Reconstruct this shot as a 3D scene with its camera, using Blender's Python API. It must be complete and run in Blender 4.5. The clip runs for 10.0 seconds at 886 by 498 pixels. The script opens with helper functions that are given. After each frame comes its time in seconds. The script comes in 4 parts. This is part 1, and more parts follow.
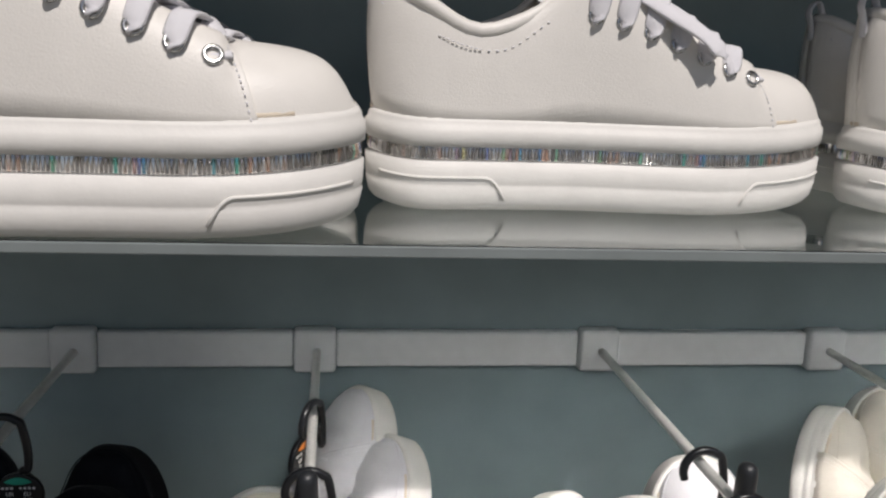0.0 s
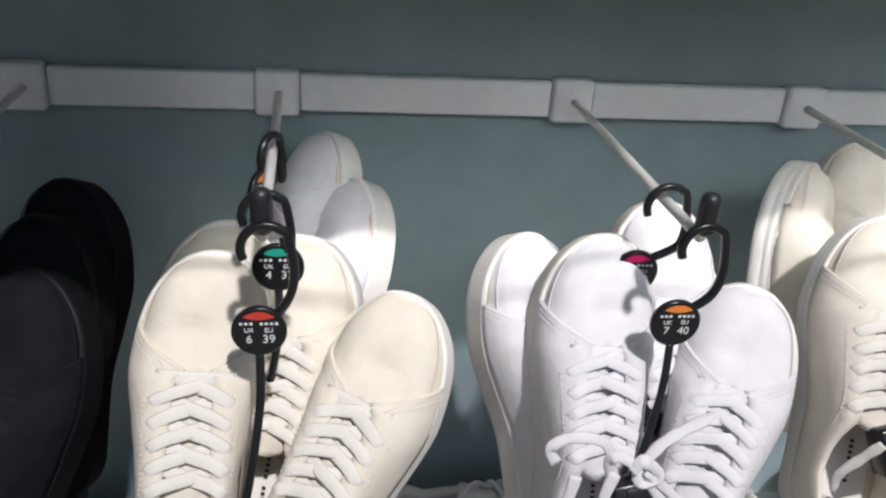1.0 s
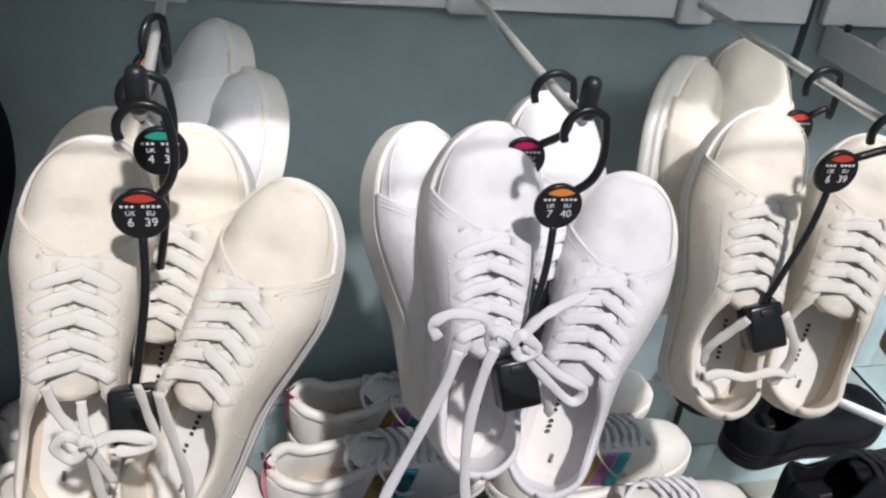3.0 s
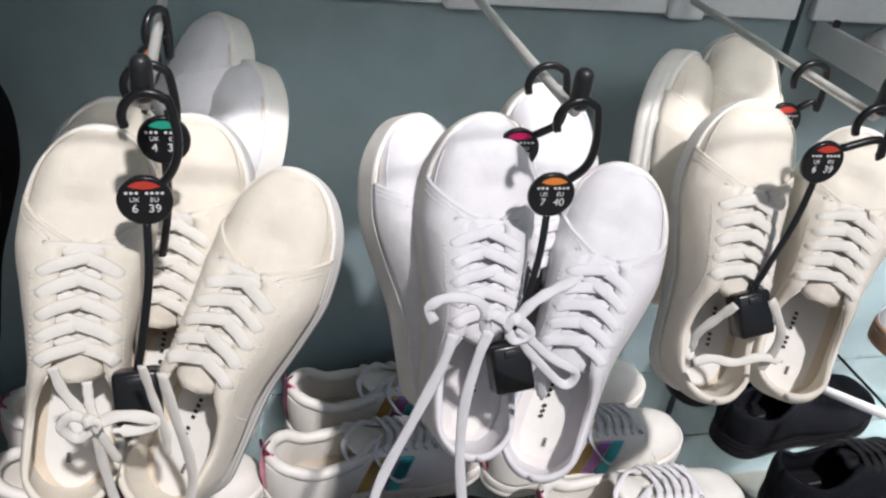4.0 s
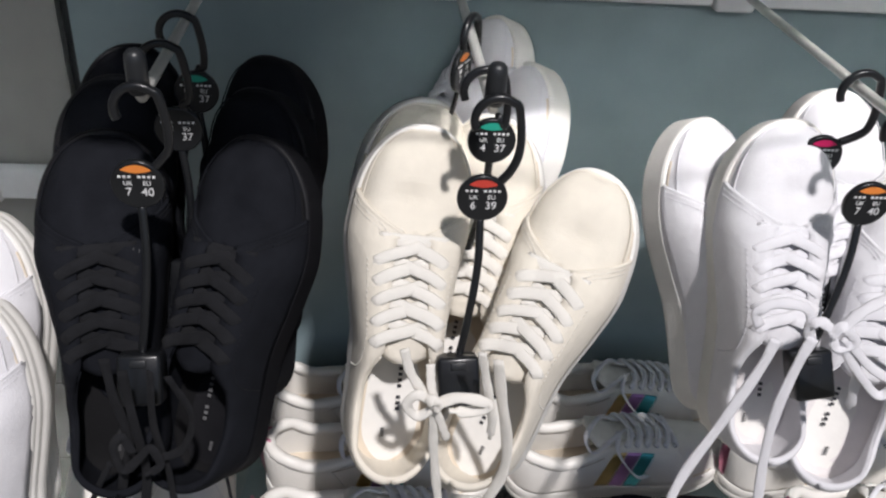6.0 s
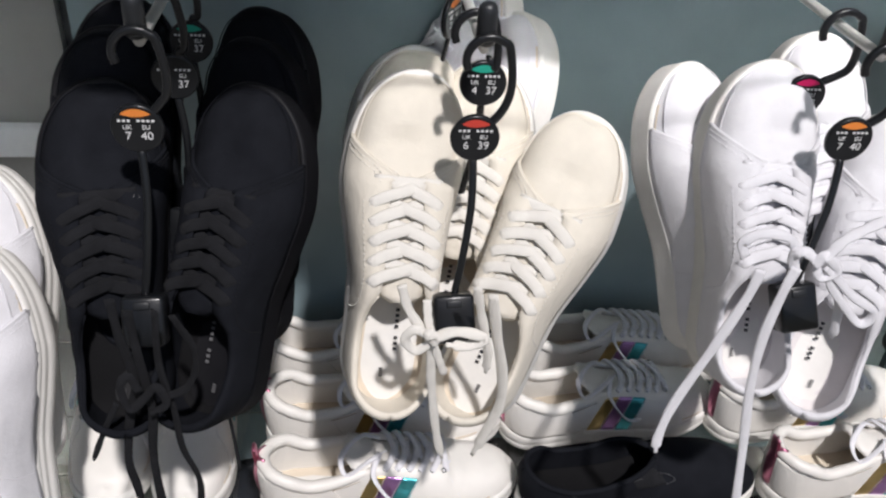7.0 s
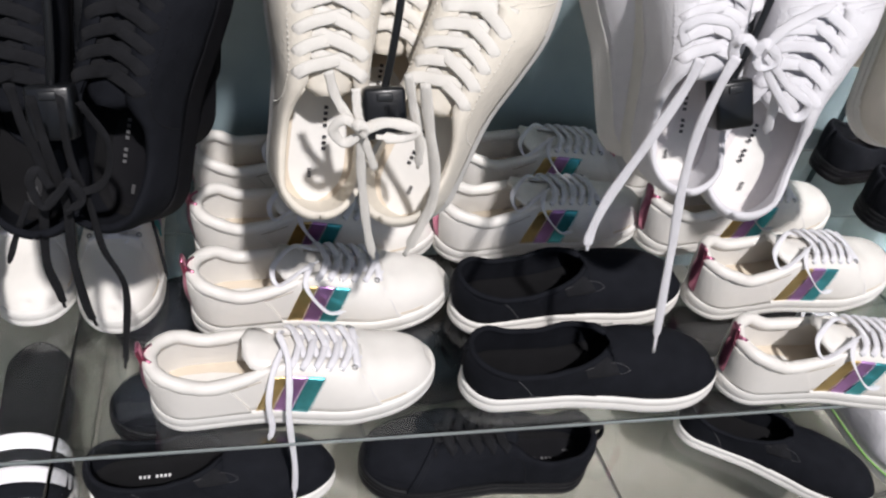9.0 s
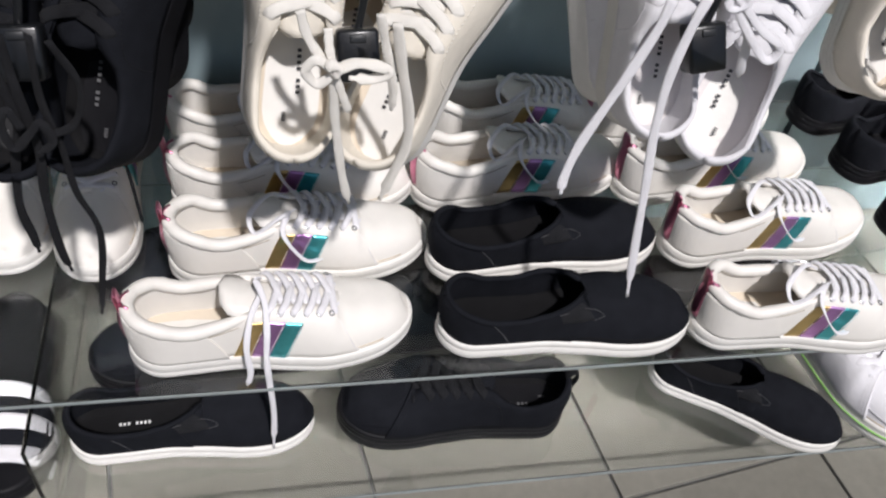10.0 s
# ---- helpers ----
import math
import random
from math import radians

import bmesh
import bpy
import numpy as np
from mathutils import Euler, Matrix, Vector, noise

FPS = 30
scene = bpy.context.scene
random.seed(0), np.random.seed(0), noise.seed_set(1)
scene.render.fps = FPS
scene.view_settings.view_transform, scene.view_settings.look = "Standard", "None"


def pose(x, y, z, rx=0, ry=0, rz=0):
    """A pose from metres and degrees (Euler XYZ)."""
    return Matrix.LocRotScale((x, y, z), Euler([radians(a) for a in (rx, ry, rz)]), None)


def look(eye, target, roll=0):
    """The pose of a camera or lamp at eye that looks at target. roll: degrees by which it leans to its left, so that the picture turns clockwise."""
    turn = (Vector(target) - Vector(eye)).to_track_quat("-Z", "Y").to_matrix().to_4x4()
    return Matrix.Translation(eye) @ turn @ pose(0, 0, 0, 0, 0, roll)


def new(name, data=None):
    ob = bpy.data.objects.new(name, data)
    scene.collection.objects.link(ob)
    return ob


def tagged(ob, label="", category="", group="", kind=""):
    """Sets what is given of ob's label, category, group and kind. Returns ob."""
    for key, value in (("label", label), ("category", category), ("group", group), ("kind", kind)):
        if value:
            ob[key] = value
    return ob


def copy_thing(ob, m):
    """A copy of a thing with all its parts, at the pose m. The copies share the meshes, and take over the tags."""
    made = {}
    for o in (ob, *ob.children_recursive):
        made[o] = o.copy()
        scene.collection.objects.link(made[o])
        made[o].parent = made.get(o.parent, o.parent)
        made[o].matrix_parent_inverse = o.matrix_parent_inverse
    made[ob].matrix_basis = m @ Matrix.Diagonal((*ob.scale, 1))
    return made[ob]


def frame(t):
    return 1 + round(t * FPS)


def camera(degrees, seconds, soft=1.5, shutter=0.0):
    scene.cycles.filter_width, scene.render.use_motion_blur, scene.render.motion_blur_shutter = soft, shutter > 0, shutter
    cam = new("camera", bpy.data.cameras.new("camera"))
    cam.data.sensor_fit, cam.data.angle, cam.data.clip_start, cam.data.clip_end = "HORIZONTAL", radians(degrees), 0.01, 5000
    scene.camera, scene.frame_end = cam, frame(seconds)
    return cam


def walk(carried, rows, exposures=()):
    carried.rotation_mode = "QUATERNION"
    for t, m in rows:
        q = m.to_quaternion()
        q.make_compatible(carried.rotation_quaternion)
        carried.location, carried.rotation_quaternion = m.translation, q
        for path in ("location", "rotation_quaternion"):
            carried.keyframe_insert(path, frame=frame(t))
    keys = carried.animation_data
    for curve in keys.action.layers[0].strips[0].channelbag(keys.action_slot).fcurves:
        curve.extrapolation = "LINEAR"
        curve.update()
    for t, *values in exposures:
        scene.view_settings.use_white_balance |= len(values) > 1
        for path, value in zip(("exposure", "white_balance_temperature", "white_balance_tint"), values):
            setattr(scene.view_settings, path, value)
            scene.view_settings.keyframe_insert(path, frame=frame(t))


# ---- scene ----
cam = camera(54.3, 10.0, soft=2.3)
# seconds, eye in metres, Euler angles in degrees
PATH = [
    (0.0, 0.1979, -0.4137, 1.1036, 77.49, -2.37, -6.97),
    (0.5, 0.2049, -0.4119, 1.0606, 69.40, -3.27, -6.89),
    (1.0, 0.2154, -0.4076, 1.0480, 64.14, -3.87, -7.76),
    (1.5, 0.2221, -0.4061, 1.0388, 61.35, -4.45, -8.87),
    (2.0, 0.2312, -0.4110, 1.0329, 59.68, -5.09, -10.29),
    (2.5, 0.2409, -0.4180, 1.0338, 58.96, -5.58, -11.88),
    (4.0, 0.2356, -0.4457, 1.0362, 58.70, -6.25, -12.52),
    (4.5, 0.2292, -0.4501, 1.0363, 58.71, -5.99, -11.76),
    (5.0, 0.1802, -0.4536, 1.0350, 58.93, -5.12, -7.68),
    (5.5, 0.1328, -0.4391, 1.0379, 58.80, -4.07, -4.26),
    (5.7, 0.1112, -0.4412, 1.0423, 58.29, -3.67, -3.96),
    (6.8, 0.0853, -0.4660, 1.0363, 56.18, -3.26, -4.74),
    (7.0, 0.0902, -0.4731, 1.0297, 55.78, -3.23, -5.06),
    (7.5, 0.0903, -0.4767, 1.0089, 52.85, -3.81, -5.15),
    (8.0, 0.0866, -0.4758, 0.9979, 49.85, -4.26, -5.47),
    (8.5, 0.0901, -0.4807, 0.9890, 47.57, -4.81, -6.83),
    (9.0, 0.0959, -0.4803, 0.9864, 45.82, -5.81, -8.42),
    (9.5, 0.0981, -0.4818, 0.9812, 44.18, -6.38, -9.13),
    (10.0, 0.1018, -0.4945, 0.9808, 43.31, -6.49, -9.27),
]
walk(cam, [(t, pose(x, y, z, a, b, c)) for t, x, y, z, a, b, c in PATH], ((0.0, -0.12, 6650, 13), (0.5, 0.05, 6250, 9), (1.0, 0.04, 6380, 13), (2.0, 0.0, 6380, 13), (4.5, 0.03, 6380, 13), (5.0, 0.08, 6380, 13), (7.0, 0.09, 6380, 13), (8.5, 0.17, 6380, 13), (10.0, 0.20, 6380, 13)))

# ---- light ----
SUN_TRAVEL = Vector((-0.13, 0.54, -0.80)).normalized()
world = bpy.data.worlds.new("daylight")
scene.world = world
world.use_nodes = True
wn = world.node_tree.nodes
sky = wn.new("ShaderNodeTexSky")
sky.sky_type = "NISHITA"
sky.sun_disc = False
sky.sun_elevation = math.asin(-SUN_TRAVEL.z)
sky.sun_rotation = math.atan2(-SUN_TRAVEL.x, -SUN_TRAVEL.y)
world.node_tree.links.new(sky.outputs[0], wn["Background"].inputs[0])
wn["Background"].inputs[1].default_value = 0.043
sun = new("sun", bpy.data.lights.new("sun", "SUN"))
sun.data.energy, sun.data.angle, sun.data.color = 3.15, radians(2.4), (1.0, 0.965, 0.935)
sun.matrix_basis = look((0, 0, 5), Vector((0, 0, 5)) + SUN_TRAVEL)


# ---- materials ----
def material(name, colour, rough=0.6, metal=0.0, grain=0.06, scale=60.0, bump=0.15, fine=600.0, sheen=0.0, coat=0.0, transmission=0.0, spec=0.5, blotch=9.0):
    """A surface with colour variation at two scales and a fine relief."""
    m = bpy.data.materials.new(name)
    m.use_nodes = True
    nt = m.node_tree
    b = nt.nodes["Principled BSDF"]
    b.inputs["Roughness"].default_value = rough
    b.inputs["Metallic"].default_value = metal
    b.inputs["Sheen Weight"].default_value = sheen
    b.inputs["Coat Weight"].default_value = coat
    b.inputs["Transmission Weight"].default_value = transmission
    b.inputs["Specular IOR Level"].default_value = spec
    co = nt.nodes.new("ShaderNodeTexCoord")
    big = nt.nodes.new("ShaderNodeTexNoise")
    big.inputs["Scale"].default_value, big.inputs["Detail"].default_value = blotch, 4
    small = nt.nodes.new("ShaderNodeTexNoise")
    small.inputs["Scale"].default_value, small.inputs["Detail"].default_value = scale, 5
    nt.links.new(co.outputs["Object"], big.inputs[0])
    nt.links.new(co.outputs["Object"], small.inputs[0])
    add = nt.nodes.new("ShaderNodeMath")
    nt.links.new(big.outputs[0], add.inputs[0])
    nt.links.new(small.outputs[0], add.inputs[1])
    ramp = nt.nodes.new("ShaderNodeMapRange")
    ramp.inputs["From Min"].default_value, ramp.inputs["From Max"].default_value = 0.6, 1.4
    ramp.inputs["To Min"].default_value, ramp.inputs["To Max"].default_value = 1 - grain * 1.6, 1 + grain
    nt.links.new(add.outputs[0], ramp.inputs[0])
    mix = nt.nodes.new("ShaderNodeVectorMath")
    mix.operation = "SCALE"
    mix.inputs[0].default_value = colour
    nt.links.new(ramp.outputs[0], mix.inputs["Scale"])
    nt.links.new(mix.outputs[0], b.inputs["Base Color"])
    if bump:
        f = nt.nodes.new("ShaderNodeTexNoise")
        f.inputs["Scale"].default_value, f.inputs["Detail"].default_value = fine, 3
        nt.links.new(co.outputs["Object"], f.inputs[0])
        bp = nt.nodes.new("ShaderNodeBump")
        bp.inputs["Strength"].default_value, bp.inputs["Distance"].default_value = bump, 0.002
        nt.links.new(f.outputs[0], bp.inputs["Height"])
        nt.links.new(bp.outputs[0], b.inputs["Normal"])
    return m


def woven(name, colour, rough=0.85, grain=0.05, pitch=900.0, bump=0.4, sheen=0.1, spec=0.25):
    """Canvas: a crossed thread relief over soft variation."""
    m = material(name, colour, rough, grain=grain, bump=0, sheen=sheen, spec=spec)
    nt = m.node_tree
    co = nt.nodes["Texture Coordinate"]
    fine = nt.nodes.new("ShaderNodeTexNoise")
    fine.inputs["Scale"].default_value, fine.inputs["Detail"].default_value = pitch, 2
    nt.links.new(co.outputs["Object"], fine.inputs[0])
    n = nt.nodes.new("ShaderNodeTexNoise")
    n.inputs["Scale"].default_value, n.inputs["Detail"].default_value = 45, 4
    nt.links.new(co.outputs["Object"], n.inputs[0])
    c = nt.nodes.new("ShaderNodeMath")
    c.operation = "MULTIPLY_ADD"
    nt.links.new(n.outputs[0], c.inputs[0])
    c.inputs[1].default_value = 3.0
    nt.links.new(fine.outputs[0], c.inputs[2])
    bp = nt.nodes.new("ShaderNodeBump")
    bp.inputs["Strength"].default_value, bp.inputs["Distance"].default_value = bump, 0.0012
    nt.links.new(c.outputs[0], bp.inputs["Height"])
    nt.links.new(bp.outputs[0], nt.nodes["Principled BSDF"].inputs["Normal"])
    return m


M = {
    "ivory": woven("ivory_canvas", (0.765, 0.712, 0.615)),
    "white": woven("white_canvas", (0.735, 0.725, 0.75)),
    "cream": woven("cream_canvas", (0.75, 0.70, 0.615)),
    "black": woven("black_canvas", (0.0115, 0.0125, 0.016), sheen=0.0, grain=0.2, spec=0.06),
    "ivory_lace": woven("ivory_lace", (0.82, 0.79, 0.73), pitch=2200, bump=0.5),
    "white_lace": woven("white_lace", (0.82, 0.81, 0.84), pitch=2200, bump=0.5),
    "black_lace": woven("black_lace", (0.017, 0.0175, 0.020), pitch=2200, bump=0.7, sheen=0.02, grain=0.3, spec=0.1),
    "leather": material("white_leather", (0.83, 0.80, 0.75), 0.42, grain=0.03, bump=0.12, fine=900, spec=0.4),
    "lining": woven("pale_lining", (0.74, 0.68, 0.58), pitch=1500),
    "insole": material("beige_insole", (0.70, 0.61, 0.49), 0.8, grain=0.05, bump=0.2),
    "white_insole": material("white_insole", (0.76, 0.72, 0.71), 0.8, grain=0.05, bump=0.2),
    "black_insole": material("black_insole", (0.007, 0.007, 0.008), 0.8, grain=0.2, spec=0.15),
    "rubber": material("white_rubber", (0.80, 0.78, 0.74), 0.5, grain=0.05, bump=0.08, fine=300, spec=0.4),
    "black_rubber": material("black_rubber", (0.008, 0.008, 0.010), 0.55, grain=0.2, bump=0.1, spec=0.2),
    "gold": material("gold_foil", (0.68, 0.50, 0.22), 0.34, 1.0, 0.25, 40, 0.3, 250),
    "magenta": material("purple_foil", (0.62, 0.33, 0.68), 0.34, 1.0, 0.25, 40, 0.3, 250),
    "teal": material("teal_foil", (0.12, 0.56, 0.61), 0.34, 1.0, 0.25, 40, 0.3, 250),
    "pink": material("pink_foil", (0.62, 0.22, 0.33), 0.3, 1.0, 0.25, 40, 0.3, 250),
    "brown": material("tan_rubber", (0.36, 0.20, 0.12), 0.55, grain=0.1, bump=0.1),
    "green": material("lime_rubber", (0.30, 0.62, 0.16), 0.5, grain=0.1),
    "tan_thread": material("tan_thread", (0.42, 0.36, 0.29), 0.8, grain=0.1, bump=0),
    "thread": material("grey_thread", (0.13, 0.13, 0.135), 0.8, grain=0.1, bump=0),
    "plastic": material("black_plastic", (0.010, 0.011, 0.013), 0.28, grain=0.2, bump=0.05),
    "cap": material("black_soft_cap", (0.018, 0.020, 0.023), 0.4, grain=0.2, bump=0.05),
    "print": material("white_print", (0.82, 0.82, 0.82), 0.5, grain=0.02, bump=0),
    "dark_print": material("dark_print", (0.03, 0.03, 0.035), 0.6, grain=0.1, bump=0),
    "red": material("red_print", (0.62, 0.06, 0.04), 0.45, grain=0.05, bump=0),
    "orange": material("orange_print", (0.85, 0.27, 0.05), 0.45, grain=0.05, bump=0),
    "mint": material("green_print", (0.02, 0.38, 0.27), 0.45, grain=0.05, bump=0),
    "berry": material("crimson_print", (0.62, 0.01, 0.12), 0.45, grain=0.05, bump=0),
    "steel": material("painted_steel", (0.72, 0.71, 0.68), 0.28, 0.35, 0.08, 200, 0.1, 400),
    "metal": material("nickel", (0.6, 0.6, 0.6), 0.25, 1.0, 0.1),
    "wall": material("pale_blue_grey_paint", (0.245, 0.316, 0.337), 0.26, grain=0.10, scale=14, bump=0.12, fine=60, blotch=2.5),
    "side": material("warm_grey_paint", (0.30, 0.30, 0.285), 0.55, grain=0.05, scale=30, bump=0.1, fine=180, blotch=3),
    "rail": material("white_lacquer", (0.74, 0.76, 0.77), 0.3, grain=0.04, scale=80, bump=0.05, fine=200),
    "dark": material("dark_slot", (0.02, 0.022, 0.025), 0.6, grain=0.2),
    "grout": material("grey_grout", (0.12, 0.12, 0.115), 0.9, grain=0.25, scale=120),
    "ceiling": material("ceiling_white", (0.75, 0.75, 0.74), 0.8, grain=0.03),
}


def tile_material():
    m = material("glazed_floor_tile", (0.200, 0.192, 0.165), 0.34, grain=0.10, scale=70, bump=0.08, fine=120, blotch=6)
    nt = m.node_tree
    info = nt.nodes.new("ShaderNodeObjectInfo")
    r = nt.nodes.new("ShaderNodeMapRange")
    r.inputs["To Min"].default_value, r.inputs["To Max"].default_value = 0.93, 1.05
    nt.links.new(info.outputs["Random"], r.inputs[0])
    v = nt.nodes.new("ShaderNodeVectorMath")
    v.operation = "SCALE"
    b = nt.nodes["Principled BSDF"]
    nt.links.new(b.inputs["Base Color"].links[0].from_socket, v.inputs[0])
    nt.links.new(r.outputs[0], v.inputs["Scale"])
    nt.links.new(v.outputs[0], b.inputs["Base Color"])
    return m


M["tile"] = tile_material()


def clear(name, tint, rough):
    m = bpy.data.materials.new(name)
    m.use_nodes = True
    nt = m.node_tree
    b = nt.nodes["Principled BSDF"]
    b.inputs["Base Color"].default_value = (*tint, 1)
    b.inputs["Transmission Weight"].default_value = 1.0
    b.inputs["IOR"].default_value = 1.47
    n = nt.nodes.new("ShaderNodeTexNoise")
    n.inputs["Scale"].default_value, n.inputs["Detail"].default_value = 18, 6
    co = nt.nodes.new("ShaderNodeTexCoord")
    nt.links.new(co.outputs["Object"], n.inputs[0])
    r = nt.nodes.new("ShaderNodeMapRange")
    r.inputs["To Min"].default_value, r.inputs["To Max"].default_value = 0.0, rough
    nt.links.new(n.outputs[0], r.inputs[0])
    nt.links.new(r.outputs[0], b.inputs["Roughness"])
    return m


M["acrylic"] = clear("clear_acrylic", (0.95, 0.97, 0.97), 0.06)
M["edge"] = material("polished_edge", (0.24, 0.27, 0.27), 0.25, grain=0.15, scale=25, bump=0.05, fine=60)
M["glass"] = clear("shelf_glass", (0.86, 0.93, 0.92), 0.05)


def gem_material():
    """Cut stones: many small facets of differing tilt and tint."""
    m = material("cut_crystal", (0.55, 0.55, 0.58), 0.13, 0.8, 0.1, 200, 0)
    nt = m.node_tree
    g = nt.nodes.new("ShaderNodeNewGeometry")
    ramp = nt.nodes.new("ShaderNodeValToRGB")
    e = ramp.color_ramp.elements
    e[0].position, e[0].color = 0.0, (0.38, 0.37, 0.36, 1)
    e[1].position, e[1].color = 1.0, (0.98, 0.86, 0.5, 1)
    for p, c in ((0.5, (0.62, 0.60, 0.59, 1)), (0.78, (0.95, 0.94, 0.93, 1)), (0.87, (0.9, 0.55, 0.4, 1)), (0.92, (0.4, 0.55, 0.95, 1)), (0.96, (0.3, 0.85, 0.7, 1))):
        k = e.new(p)
        k.color = c
    nt.links.new(g.outputs["Random Per Island"], ramp.inputs[0])
    nt.links.new(ramp.outputs[0], nt.nodes["Principled BSDF"].inputs["Base Color"])
    return m


M["gems"] = gem_material()


# ---- mesh helpers ----
def part(name, bm, mat, parent=None, label="", smooth=True):
    """Links a bmesh as one mesh object, under a thing or a part."""
    bm.normal_update()
    me = bpy.data.meshes.new(name)
    bm.to_mesh(me)
    bm.free()
    me.materials.append(M[mat])
    if smooth:
        me.shade_smooth()
    ob = new(name, me)
    if parent:
        ob.parent = parent
    if label:
        ob["label"] = label
    return ob


def grid(bm, rows, closed=False):
    """Faces between rows of points; closed: each row is a loop."""
    vs = [[bm.verts.new(p) for p in row] for row in rows]
    n = len(vs[0])
    for a, b in zip(vs, vs[1:]):
        for j in range(n if closed else n - 1):
            k = (j + 1) % n
            try:
                bm.faces.new((a[j], a[k], b[k], b[j]))
            except ValueError:
                pass
    return vs


def box(bm, lo, hi, bevel=0.0, m=None):
    c = [(x, y, z) for x in (lo[0], hi[0]) for y in (lo[1], hi[1]) for z in (lo[2], hi[2])]
    v = [bm.verts.new(p) for p in c]
    fs = [bm.faces.new([v[i] for i in f]) for f in ((0, 1, 3, 2), (4, 6, 7, 5), (0, 4, 5, 1), (2, 3, 7, 6), (0, 2, 6, 4), (1, 5, 7, 3))]
    bmesh.ops.recalc_face_normals(bm, faces=fs)
    if bevel:
        r = bmesh.ops.bevel(bm, geom=list({e for f in fs for e in f.edges}), offset=bevel, segments=2, affect="EDGES", profile=0.5)
        v = list({w for f in r["faces"] for w in f.verts} | {w for w in v if w.is_valid})
    if m:
        bmesh.ops.transform(bm, matrix=m, verts=v)
    return bm


def smooth_path(pts, n=6):
    """Catmull-Rom points through pts."""
    p = [Vector(q) for q in pts]
    p = [p[0] * 2 - p[1]] + p + [p[-1] * 2 - p[-2]]
    out = []
    for i in range(1, len(p) - 2):
        a, b, c, d = p[i - 1:i + 3]
        for k in range(n):
            t = k / n
            out.append(0.5 * ((2 * b) + (c - a) * t + (2 * a - 5 * b + 4 * c - d) * t * t + (3 * b - a - 3 * c + d) * t ** 3))
    out.append(p[-2])
    return out


def sweep(bm, pts, w, t, side=None, sides=8, closed=False, taper=None):
    """A strand with an oval section, w wide and t thick. side: a hint for the direction of the thickness."""
    pts = [Vector(p) for p in pts]
    rows = []
    n = Vector(side) if side is not None else Vector((0.3, -0.8, 0.5))
    for i, p in enumerate(pts):
        a = pts[i - 1] if i or closed else p
        b = pts[(i + 1) % len(pts)] if i + 1 < len(pts) or closed else p
        d = (b - a).normalized()
        hint = Vector(side) if side is not None and not isinstance(side, list) else n
        n = (hint - d * hint.dot(d))
        n = n.normalized() if n.length > 1e-5 else d.orthogonal().normalized()
        s = d.cross(n)
        f = taper(i / (len(pts) - 1)) if taper else 1
        row = []
        for k in range(sides):
            u = 2 * math.pi * k / sides
            c, q = math.cos(u), math.sin(u)
            c, q = math.copysign(abs(c) ** 0.7, c), math.copysign(abs(q) ** 0.7, q)
            row.append(p + s * (c * w * f / 2) + n * (q * t * f / 2))
        rows.append(row)
    if closed:
        rows.append(rows[0])
    vs = grid(bm, rows, True)
    if not closed:
        bm.faces.new(vs[0][::-1])
        bm.faces.new(vs[-1])
    return bm


def tube(bm, pts, r, sides=10, closed=False):
    return sweep_round(bm, pts, r, sides, closed)


def sweep_round(bm, pts, r, sides, closed):
    pts = [Vector(p) for p in pts]
    n = None
    rows = []
    for i, p in enumerate(pts):
        a = pts[i - 1] if i or closed else p
        b = pts[(i + 1) % len(pts)] if i + 1 < len(pts) or closed else p
        d = (b - a).normalized()
        n = d.orthogonal().normalized() if n is None else (n - d * n.dot(d)).normalized()
        s = d.cross(n)
        rr = r(i / max(1, len(pts) - 1)) if callable(r) else r
        rows.append([p + (s * math.cos(2 * math.pi * k / sides) + n * math.sin(2 * math.pi * k / sides)) * rr for k in range(sides)])
    if closed:
        rows.append(rows[0])
    vs = grid(bm, rows, True)
    if not closed:
        bm.faces.new(vs[0][::-1])
        bm.faces.new(vs[-1])
    return bm


def thing(name, label, category, group="", m=None):
    ob = new(name)
    ob.empty_display_size = 0.05
    if m is not None:
        ob.matrix_basis = m
    return tagged(ob, label, category, group)


def ease(xs, ys):
    """A smooth function through a few (x, y) pairs."""
    xs, ys = np.array(xs, float), np.array(ys, float)
    h, d = np.diff(xs), np.diff(ys) / np.diff(xs)
    g = np.zeros(len(xs))
    for i in range(1, len(xs) - 1):
        g[i] = 0 if d[i - 1] * d[i] <= 0 else 2 * d[i - 1] * d[i] / (d[i - 1] + d[i])
    g[0], g[-1] = d[0], d[-1]

    def f(x):
        i = int(min(max(np.searchsorted(xs, x) - 1, 0), len(xs) - 2))
        t = min(max((x - xs[i]) / h[i], 0), 1)
        return float((2 * t ** 3 - 3 * t * t + 1) * ys[i] + (t ** 3 - 2 * t * t + t) * h[i] * g[i] + (3 * t * t - 2 * t ** 3) * ys[i + 1] + (t ** 3 - t * t) * h[i] * g[i + 1])
    return f


